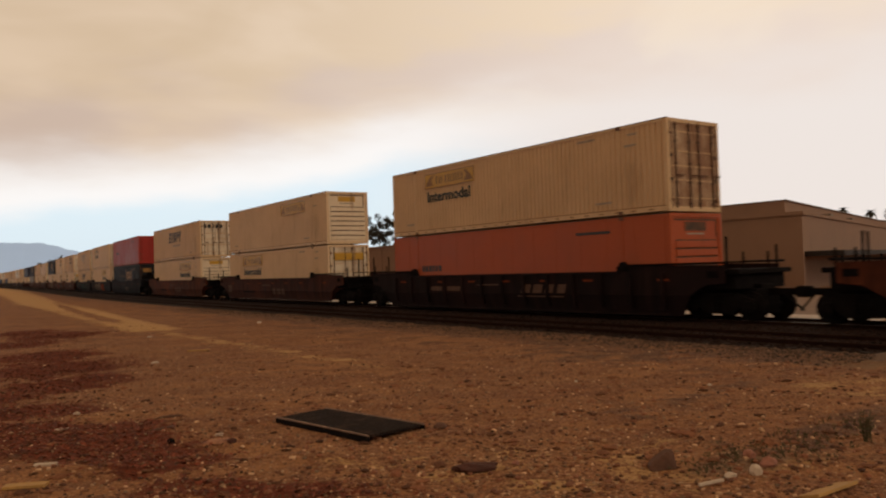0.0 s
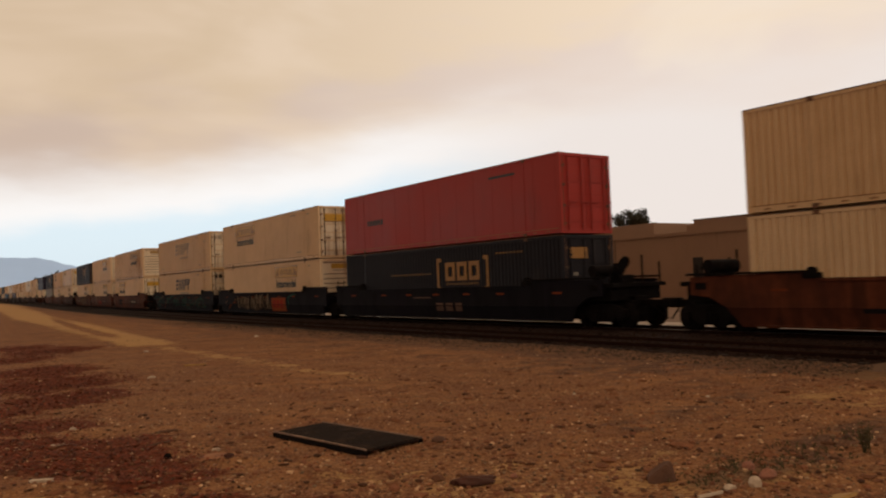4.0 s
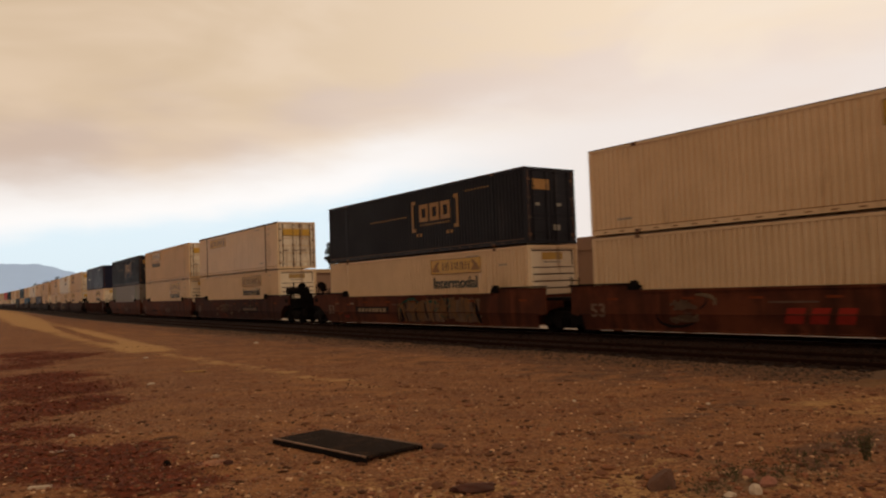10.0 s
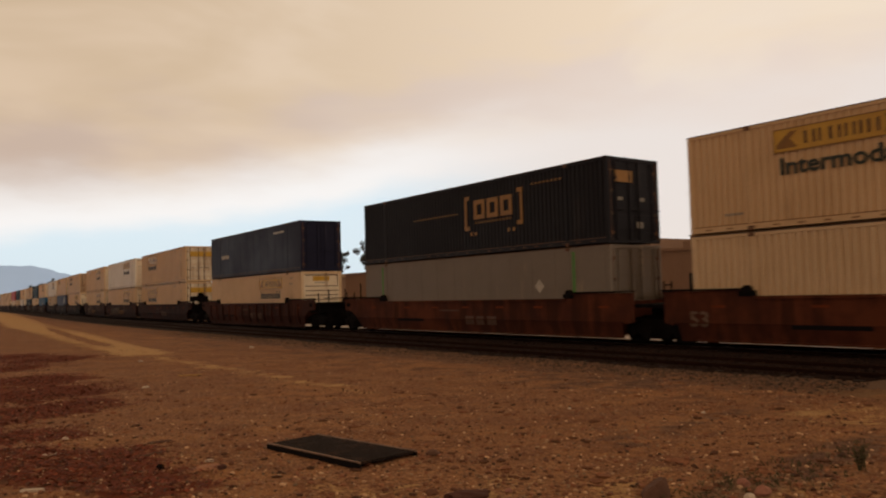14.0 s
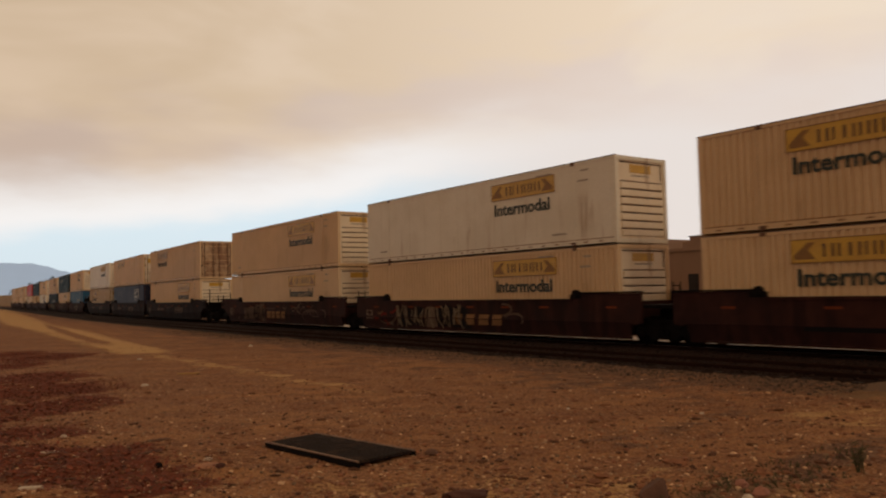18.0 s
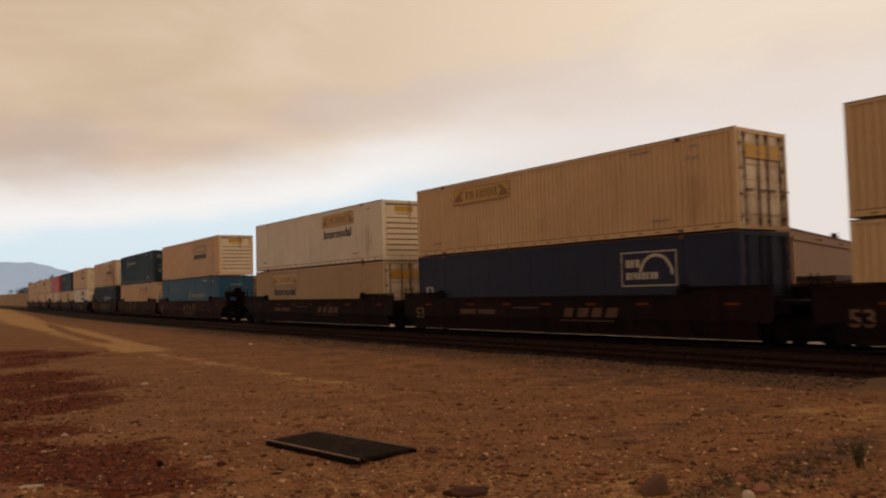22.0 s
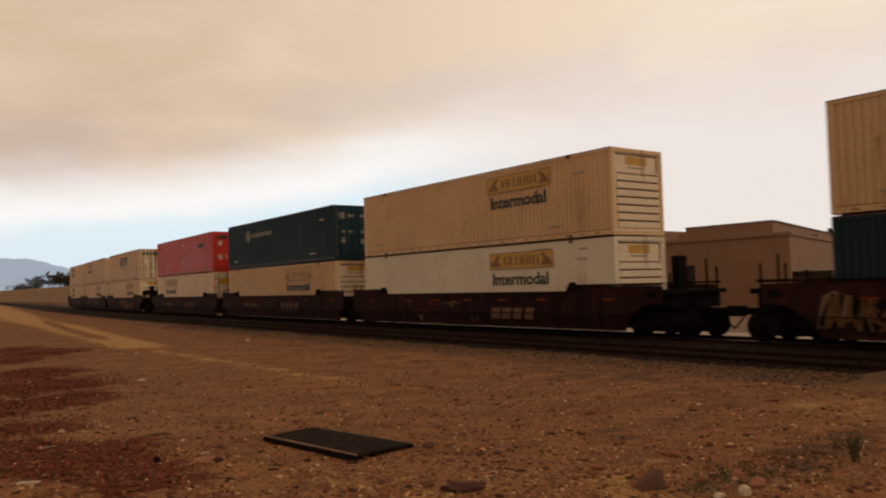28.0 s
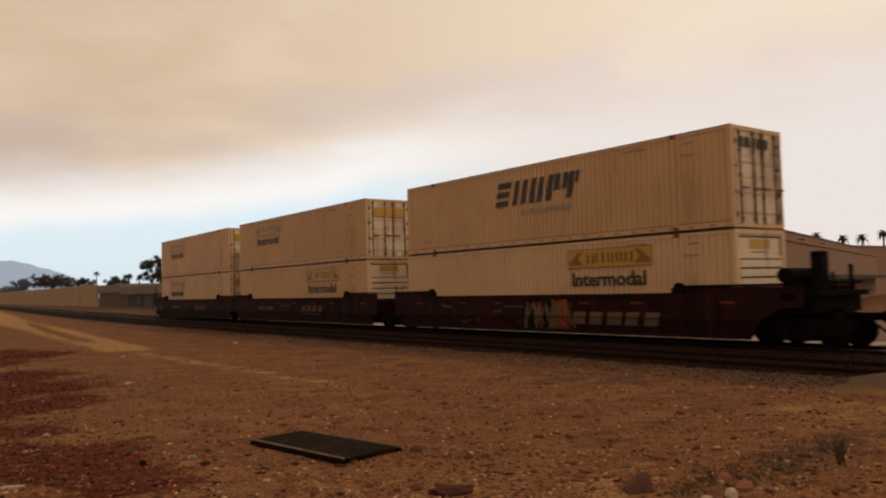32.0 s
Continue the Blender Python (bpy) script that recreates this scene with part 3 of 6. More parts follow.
def bar_row(root, x0, x1, z0, z1, n, y, mat, rnd, lean=0.0):
    """Unreadable name: a row of plain bars, each a part."""
    w = (x1 - x0) / n
    for i in range(n):
        bm = bmesh.new()
        a = x0 + i * w
        b = a + w * rnd.uniform(0.62, 0.82)
        h = z1 - z0
        pts = [(a, 0), (b, 0), (b, 1), (a, 1)]
        poly_y(bm, [(px + lean * pz * h, z0 + pz * h) for px, pz in pts], y - 0.006, y)
        part("name_bar", bm, mat, root)


def plain_bar(root, name, x0, x1, z0, z1, y, mat, lean=0.0):
    bm = bmesh.new()
    poly_y(bm, [(x0, z0), (x1, z0), (x1 + lean * (z1 - z0), z1), (x0 + lean * (z1 - z0), z1)], y - 0.005, y)
    return part(name, bm, mat, root)


def front_face(root, end, body_mat, frame_mat, rnd, sign=None, rusty=False):
    """The leading end: two doors with lock rods, or a ribbed nose wall."""
    X = HALF - 0.03
    pale = body_mat.name.split("_")[0] in ("white", "cream", "clean", "tan")
    # Pale ends are painted brighter than the sides, as if lit more.
    door_mat = M["litdirtydoor"] if pale and not rusty else M["rustdoor"] if pale else body_mat
    nose_mat = M["noselit"] if pale else body_mat
    if end == "door":
        for y0, y1 in ((-HW + 0.16, -0.01), (0.01, HW - 0.16)):
            bm = bmesh.new()
            box(bm, X - 0.04, X, y0, y1, 0.14, HIGH - 0.14, 0.008)
            for i in range(3):
                z = 0.45 + i * 0.8
                box(bm, X, X + 0.012, y0 + 0.1, y1 - 0.1, z, z + 0.5, 0.004)
            door = part("door", bm, door_mat, root)
            for y in (y0 + 0.22, y1 - 0.22):
                ob = part("lock_rod", tint(rod_mesh(), M["darkgap"] if body_mat.name.split("_")[0] in ("white", "cream", "clean", "tan") else frame_mat), None, door, "dirty steel lock rod")
                ob.location = (X + 0.045, y, 0)
            for z in (0.42, 0.98, 1.42, 1.88, 2.5):
                bm = bmesh.new()
                box(bm, X, X + 0.02, y0 + 0.03, y1 - 0.03, z - 0.02, z + 0.02)
                part("door_batten", bm, frame_mat, door)
            for z in (0.35, 1.0, 1.75, 2.45):
                yy = y0 if y0 < -0.5 else y1
                bm = bmesh.new()
                box(bm, X, X + 0.03, yy - 0.09, yy + 0.09, z - 0.05, z + 0.05)
                part("hinge", bm, M["darkgap"], door)
    else:
        bm = bmesh.new()
        box(bm, X - 0.05, X - 0.01, -HW + 0.14, HW - 0.14, 0.14, HIGH - 0.12)
        part("nose_wall", bm, nose_mat, root)
        for i in range(7):      # broad ribs; dark strips paint the shade in the grooves between
            bm = bmesh.new()
            z = 1.83 - i * 0.265
            box(bm, X - 0.012, X + 0.03, -HW + 0.26, HW - 0.22, z, z + 0.205, 0.014)
            part("rib", bm, nose_mat, root)
            bm = bmesh.new()
            box(bm, X - 0.012, X - 0.004, -HW + 0.26, HW - 0.22, z + 0.212, z + 0.255)
            part("groove", bm, M["darkgap"], root)
        bm = bmesh.new()
        box(bm, X - 0.012, X + 0.004, -HW + 0.24, HW - 0.24, 2.68, 2.73)
        box(bm, X - 0.012, X + 0.004, HW - 0.29, HW - 0.24, 2.16, 2.68)
        part("panel_edge", bm, M["darkgap"], root)
        bm = bmesh.new()
        box(bm, X - 0.012, X + 0.002, -0.45, 0.4, 2.24, 2.29)
        part("marking", bm, M["greylet"], root)
    if sign:
        bm = bmesh.new()
        zz = (2.36, 2.64) if end != "door" else (2.06, 2.46)
        y0, y1 = (-0.55, 0.5) if end != "door" else (-HW + 0.34, HW - 0.34) if sign != M["goldlet"] else (-HW + 0.34, -HW + 1.2)
        box(bm, X + 0.05 if end == "door" else X - 0.012, X + 0.056 if end == "door" else X + 0.004, y0, y1, *zz)
        part("end_sign", bm, sign, root, "yellow sign panel on the end" if sign != M["darkgap"] else "dark sign panel on the end")


def end_labels(root, mat, spots, name="end_label"):
    """Flat labels on the leading end: y, z of the middle, width, height."""
    X = HALF + 0.015
    for y, z, w, h in spots:
        bm = bmesh.new()
        box(bm, X - 0.004, X, y - w / 2, y + w / 2, z - h / 2, z + h / 2)
        part(name, bm, mat, root)


def yellow_sign(root, x0, faded, words, y, wide):
    """The sign panel with a name in plain bars between two chevrons, and the word under it."""
    k = wide / 3.75
    X = lambda a: x0 + a * k
    bm = bmesh.new()
    box(bm, x0, X(3.75), y - 0.008, y, 2.0, 2.64)
    sign = part("sign_panel", bm, M["fadedyellow" if faded else "yellow"], root, "faded yellow sign panel" if faded else "yellow sign panel")
    ink = M["brownlet"]
    for a, b in ((0.92, 1.00), (1.16, 1.24), (1.33, 1.40), (1.62, 1.70), (1.87, 1.94), (2.04, 2.11), (2.25, 2.32), (2.42, 2.50), (2.62, 2.70), (2.86, 2.94)):
        plain_bar(sign, "name_bar", X(a), X(b), 2.15, 2.49, y - 0.008, ink)
    for e, d in ((0.10, 1), (3.65, -1)):
        bm = bmesh.new()
        poly_y(bm, [(X(e), 2.10), (X(e + 0.62 * d), 2.10), (X(e + 0.42 * d), 2.34), (X(e + 0.62 * d), 2.54), (X(e + 0.40 * d), 2.54), (X(e), 2.22)], y - 0.013, y - 0.008)
        part("arrow", bm, M["signshade"], sign)
    bm = bmesh.new()
    for a, b, c, d in ((0, 3.75, 2.0, 2.03), (0, 3.75, 2.61, 2.64), (0, 0.03, 2.03, 2.61), (3.72, 3.75, 2.03, 2.61)):
        box(bm, X(a), X(b), y - 0.014, y - 0.008, c, d)
    part("sign_border", bm, M["signshade"], sign)
    if words:
        lettering("Intermodal", X(0.18), X(3.46), 1.39, 1.86, y - 0.004, M["wornlet" if faded else "greenlet"], root, 0.025)


def small_marks(root, rnd, y, mat, two=True):
    for x, z, n in ((6.5, 2.55, 3), (4.2, 2.62, 7), (6.35, 2.2, 4), (5.0, 0.42, 6), (-6.9, 0.45, 5)):
        if rnd.random() < 0.8:
            plain_bar(root, "marking", x, x + n * 0.12, z, z + 0.07, y, mat)


def make_container(spec, rnd):
    """spec: kind, end, colour, faded/dirty flags."""
    kind, end, colour, flags = spec
    root = empty("shipping_container")
    dirty = 0.5 if "r" in flags else 0.3
    name, r, g, b = colour
    k = rnd.uniform(0.94, 1.04)
    body_mat = paint(name, round(r * k, 3), round(g * k, 3), round(b * k, 3), dirty, "r" in flags)
    frame_mat = paint(name + "_frame", round(r * 0.92, 3), round(g * 0.90, 3), round(b * 0.86, 3), 0.5, True)
    corr = "s" not in flags
    part("body", tint(container_body(corr), body_mat), None, root)
    part("frame", tint(container_frame("p" in flags), body_mat), None, root)
    for x in (-6.1, 6.1):
        for z in (0.06, HIGH - 0.05):
            for y, f in ((-HW + 0.01, 1), (HW - 0.01, -1)):
                ob = part("corner_casting", casting_mesh(), None, root)
                ob.matrix_basis = pose(x, y, z, 0, 0, 0 if f > 0 else 180)
    if "p" in flags:
        for x in (-6.1, 6.1):
            bm = bmesh.new()
            box(bm, x - 0.07, x + 0.07, -HW - 0.008, -HW + 0.02, 0.1, HIGH - 0.02)
            part("lift_post", bm, M["darkgap"], root, "rusty dark lifting post")
        bm = bmesh.new()
        box(bm, -HALF, HALF, -HW - 0.006, -HW + 0.02, HIGH - 0.10, HIGH + 0.004)
        part("top_rail", bm, M["darkgap"], root)
    part("rail_slots", slots_mesh(r > 0.3), None, root, "dark slots along the bottom rail")
    bm = bmesh.new()
    box(bm, -HALF, HALF, -HW - 0.004, -HW + 0.05, HIGH - 0.022, HIGH + 0.006)
    part("roof_edge", bm, M["darkgap"], root, "thin dark roof edge")
    if end == "door":
        for yy in (-HW + 0.13, HW - 0.16):
            bm = bmesh.new()
            box(bm, HALF - 0.02, HALF + 0.004, yy, yy + 0.03, 0.1, HIGH - 0.1)
            part("door_gasket", bm, M["darkgap"], root, "dark rubber door gasket")
    bm = bmesh.new()
    box(bm, -HALF + 0.15, HALF - 0.15, -HW - 0.003, -HW + 0.02, 0.178, 0.205)
    part("rail_seam", bm, M["seam"] if r > 0.3 else M["darkgap"], root, "thin rusty seam above the bottom rail")
    sign = None
    y = -HW + (0.0 if corr else 0.006)
    if "r" in flags:
        for i in range(38):
            xx = rnd.gauss(6.0, 0.5) if i < 30 else rnd.uniform(-7.8, 7.8)
            z1, l, ww = rnd.uniform(0.9, 2.75), rnd.uniform(0.3, 1.5), rnd.uniform(0.02, 0.075)
            bm = bmesh.new()
            poly_y(bm, [(xx - ww * 0.3, max(0.2, z1 - l)), (xx + ww * 0.2, max(0.2, z1 - l)), (xx + ww, z1), (xx - ww, z1)], y - 0.003, y)
            part("rust_stain", bm, M["ruststain"], root, "rust run down the wall")
    if kind == "hunt":
        sign = M["fadedyellow" if "f" in flags else "yellow"]
        yellow_sign(root, -5.32 if end == "door" else 1.62, "f" in flags, "n" not in flags, y, 3.36 if "k" in flags else 3.58)
        small_marks(root, rnd, y, M["greylet"])
        label = "white corrugated intermodal container with a yellow sign"
    elif kind == "swift":
        mat = M["greylet" if "f" in flags else "blacklet"]
        # slanted name in plain bars, stacked and upright, 0.9 m high
        for a, b, z0, z1 in ((-2.10, -1.40, 0.0, 0.22), (-2.12, -1.40, 0.34, 0.56), (-2.12, -1.36, 0.68, 0.9), (-1.16, -0.92, 0.0, 0.9), (-0.72, -0.48, 0.0, 0.9), (-0.28, -0.02, 0.0, 0.9),
                             (0.14, 0.38, 0.0, 0.9), (0.58, 0.84, 0.0, 0.9), (0.92, 1.18, 0.34, 0.9), (1.34, 1.54, 0.34, 0.9), (1.60, 1.86, 0.0, 0.9), (1.92, 2.08, 0.5, 0.9)):
            plain_bar(root, "name_shape", a + 0.26 * z0, b + 0.26 * z0, 1.5 + z0, 1.5 + z1, y, mat, 0.26)
        bar_row(root, -0.7, 1.9, 1.14, 1.30, 10, y, M["greylet"], rnd, 0.2)
        small_marks(root, rnd, y, M["greylet"])
        if end == "door":
            end_labels(root, mat, ((-0.85, 2.45, 0.22, 0.30), (-0.52, 2.45, 0.26, 0.30), (-0.2, 2.45, 0.14, 0.30), (0.1, 2.45, 0.22, 0.30), (0.42, 2.45, 0.24, 0.30)), "name_shape")
        label = "cream corrugated container with a dark slanted name"
    elif kind == "bracket":
        for x, d in ((0.2, 1), (3.80, -1)):
            bm = bmesh.new()
            poly_y(bm, [(x, 1.0), (x + 0.32 * d, 1.0), (x + 0.32 * d, 1.16), (x + 0.14 * d, 1.16), (x + 0.14 * d, 2.24), (x + 0.32 * d, 2.24), (x + 0.32 * d, 2.4), (x, 2.4)], y - 0.008, y)
            part("bracket", bm, M["goldlet"], root)
        for i in range(3):
            a = 0.82 + i * 0.84
            bm = bmesh.new()
            for b, c, z0, z1 in ((0, 0.7, 1.42, 1.60), (0, 0.7, 2.02, 2.2), (0, 0.2, 1.60, 2.02), (0.5, 0.7, 1.60, 2.02)):
                box(bm, a + b, a + c, y - 0.008, y, z0, z1)
            part("name_shape", bm, M["goldlet"], root)
        for x0, x1, z0, z1, n in ((0.9, 3.2, 1.24, 1.33, 12), (-3.6, -0.2, 1.72, 1.79, 16), (4.3, 6.0, 2.4, 2.47, 8), (0.55, 1.1, 0.78, 0.92, 2), (2.9, 3.5, 0.78, 0.92, 2)):
            bm = bmesh.new()
            bars(bm, x0, x1, z0, z1, n, y, rnd, 0.4)
            part("small_writing", bm, M["goldlet" if n == 2 else "signshade"], root)
        sign = M["goldlet"]
        if end == "door":
            end_labels(root, M["dimlet"], ((0.25, 0.62, 0.34, 0.22), (-0.7, 1.5, 0.24, 0.12), (0.4, 1.5, 0.24, 0.12)))
        label = "dark navy container with gold bracketed name shapes"
    elif kind == "emblem":
        x0, zc = (-4.3, 2.05) if end == "door" else (0.65, 1.55)
        bm = bmesh.new()
        poly_y(bm, [(x0 + 0.40 * math.sin(math.tau * i / 6), zc + 0.40 * math.cos(math.tau * i / 6)) for i in range(6)], y - 0.008, y)
        part("emblem", bm, M["dimlet"], root, "pale six-sided emblem")
        for i in range(6):
            u = math.tau * (i + 0.5) / 6
            bm = bmesh.new()
            poly_y(bm, [(x0 + rr * math.sin(u + e), zc + rr * math.cos(u + e)) for rr, e in ((0.10, 0), (0.25, -0.30), (0.29, 0), (0.25, 0.30))], y - 0.013, y - 0.008)
            part("emblem_cut", bm, body_mat, root)
        bar_row(root, x0 + 0.55, x0 + 3.95, zc - 0.13, zc + 0.13, 11, y, M["dimlet"], rnd)
        small_marks(root, rnd, y, M["whitelet"])
        if end == "door":
            end_labels(root, M["dimlet"], ((-0.85, 2.35, 0.34, 0.34), (-0.3, 2.35, 0.4, 0.14), (0.45, 2.35, 0.5, 0.14), (-0.8, 1.5, 0.3, 0.12), (-0.3, 1.5, 0.3, 0.12), (0.35, 1.5, 0.3, 0.12), (-0.8, 1.05, 0.28, 0.3), (0.4, 1.0, 0.26, 0.3)))
        label = "corrugated container with a pale round emblem and name bars"
    elif kind == "square":
        bm = bmesh.new()
        for a, b, c, d in ((3.7, 5.9, 2.46, 2.5), (3.7, 5.9, 1.4, 1.44), (3.7, 3.74, 1.44, 2.46), (5.86, 5.9, 1.44, 2.46)):
            box(bm, a, b, y - 0.008, y, c, d)
        part("logo_border", bm, M["whitelet"], root)
        bar_row(root, 3.9, 5.2, 1.62, 1.84, 8, y, M["whitelet"], rnd)
        bar_row(root, 3.9, 4.5, 2.0, 2.25, 3, y, M["whitelet"], rnd)
        bm = bmesh.new()
        prev = None
        for i in range(13):
            a = math.pi * (0.0 + i / 12 * 0.95)
            q = [(5.1 + r2 * math.cos(a) * 0.62, 1.75 + r2 * math.sin(a) * 0.62) for r2 in (0.92, 1.08)]
            if prev:
                poly_y(bm, [prev[0], prev[1], q[1], q[0]], y - 0.008, y)
            prev = q
        part("logo_arc", bm, M["whitelet"], root)
        lettering("53", -7.5, -6.95, 1.1, 1.6, y - 0.004, M["whitelet"], root, 0.02, "number")
        label = "dark blue container with a white-edged square logo"
    elif kind == "red":
        for z in (2.33, 0.95):
            bm = bmesh.new()
            poly_y(bm, [(0.07, z - 0.2), (0.27, z), (0.07, z + 0.2), (-0.13, z)], y - 0.008, y)
            part("placard", bm, M["whitelet"], root, "pale diamond placard")
        bar_row(root, 4.3, 5.9, 1.9, 2.2, 9, y, M["blacklet"], rnd)
        for i in range(26):
            plain_bar(root, "reflective_tape", -7.6 + i * 0.6, -7.3 + i * 0.6, 0.08, 0.14, y - 0.004, M["whitelet"])
        end_labels(root, M["whitelet"], ((-0.78, 2.05, 0.34, 0.34), (-0.78, 1.05, 0.34, 0.34), (-0.28, 1.05, 0.14, 0.32), (0.42, 1.05, 0.22, 0.36)))
        end_labels(root, M["blacklet"], ((-0.6, 2.5, 0.7, 0.26), (0.3, 2.5, 0.6, 0.26)))
        label = "red smooth-sided container with pale diamond placards"
    elif kind == "green_bars":
        for x in (-6.5, 6.3):
            bm = bmesh.new()
            box(bm, x, x + 0.14, y - 0.008, y, 0.2, 2.75)
            part("stripe", bm, surface("green_stripe", (0.10, 0.30, 0.06), None, 2.0, 0.6, 0, 0.05), root, "bright green upright stripe")
        bm = bmesh.new()
        poly_y(bm, [(4.6, 1.35), (4.85, 1.6), (4.6, 1.85), (4.35, 1.6)], y - 0.008, y)
        part("placard", bm, M["whitelet"], root)
        label = "grey smooth container with green upright stripes"
    else:
        bar_row(root, -5.75, -4.2, 1.30, 1.56, 6, y, M["blacklet"] if kind == "plain" else M["whitelet"], rnd)
        plain_bar(root, "small_writing", 4.0, 5.6, 2.4, 2.5, y, M["blacklet"] if kind == "plain" else M["whitelet"])
        label = "plain coloured steel container with small dark writing"
    if colour == ORANGE:
        sign = M["darkgap"]
    front_face(root, end, body_mat, frame_mat, rnd, None if "d" in flags else sign, "d" in flags or "r" in flags)
    tagged(root, label, "container", "stacked containers")
    return root


# ---- well cars ----
@lru_cache(None)
def wheel_mesh():
    bm = bmesh.new()
    cyl(bm, (0, -0.07, 0), (0, 0.07, 0), 0.42, n=24)
    cyl(bm, (0, 0.07, 0), (0, 0.10, 0), 0.455, n=24)
    cyl(bm, (0, -0.11, 0), (0, -0.07, 0), 0.30, 0.36, n=24)
    cyl(bm, (0, -0.16, 0), (0, -0.10, 0), 0.10, n=12)
    return mesh_of("wheel", bm, M["steel"])


@lru_cache(None)
def sideframe_mesh():
    bm = bmesh.new()
    poly_y(bm, [(-1.12, 0.36), (-1.12, 0.62), (-0.5, 0.80), (0.5, 0.80), (1.12, 0.62), (1.12, 0.36), (0.72, 0.40), (0.42, 0.20), (-0.42, 0.20), (-0.72, 0.40)], -0.07, 0.07)
    for x in (-0.89, 0.89):
        box(bm, x - 0.14, x + 0.14, -0.13, 0.05, 0.28, 0.58, 0.02)
    for x in (-0.16, 0.0, 0.16):
        cyl(bm, (x, -0.09, 0.26), (x, -0.09, 0.56), 0.062, n=8)
    return mesh_of("side_frame", bm, M["steel"])


def make_truck(root, x):
    truck = empty("truck")
    truck.parent = root
    truck.location = (x, 0, 0)
    for y in (-0.98, 0.98):
        ob = part("side_frame", sideframe_mesh(), None, truck)
        ob.matrix_basis = pose(0, y, 0, 0, 0, 0 if y < 0 else 180)
        for wx in (-0.89, 0.89):
            ob = part("wheel", wheel_mesh(), None, truck)
            ob.matrix_basis = pose(wx, y * 0.745 / 0.98, 0.425, 0, 0, 0 if y < 0 else 180)
    bm = bmesh.new()
    box(bm, -0.2, 0.2, -1.05, 1.05, 0.45, 0.75, 0.03)
    box(bm, -0.95, 0.95, -0.55, 0.55, 0.17, 0.92, 0.04)
    for wx in (-0.89, 0.89):
        cyl(bm, (wx, -0.75, 0.425), (wx, 0.75, 0.425), 0.085, n=10)
    part("bolster", bm, M["steel"], truck)
    return truck


GRAF = [surface("graffiti_" + n, c, None, 3.0, 0.85, 0, 0.05, 30.0, spec=0.1) for n, c in
        (("pale", (0.32, 0.235, 0.155)), ("teal", (0.030, 0.115, 0.085)), ("orange", (0.30, 0.070, 0.02)), ("dark", (0.014, 0.012, 0.014)),
         ("worn", (0.19, 0.125, 0.09)), ("tan", (0.28, 0.15, 0.07)), ("red", (0.30, 0.028, 0.018)), ("faint", (0.14, 0.085, 0.065)), ("reflector", (0.20, 0.046, 0.016)))]


def stroke(side, pts, w, y, mat):
    """A ribbon of paint along a bent line, thinner at its ends."""
    bm = bmesh.new()
    prev = None
    n = len(pts)
    for i, (px, pz) in enumerate(pts):
        a, b = pts[max(0, i - 1)], pts[min(n - 1, i + 1)]
        d = Vector((b[0] - a[0], b[1] - a[1]))
        d = d.normalized() if d.length > 1e-6 else Vector((1, 0))
        ww = w * (0.55 + 0.45 * math.sin(math.pi * i / (n - 1)))
        v = [bm.verts.new((px - f * d.y * ww, y, min(1.39, max(0.30, pz + f * d.x * ww)))) for f in (-0.5, 0.5)]
        if prev:
            bm.faces.new((prev[0], prev[1], v[1], v[0]))
        prev = v
    bmesh.ops.solidify(bm, geom=bm.faces[:], thickness=0.003)
    part("graffiti_stroke", bm, mat, side, "sprayed graffiti stroke")


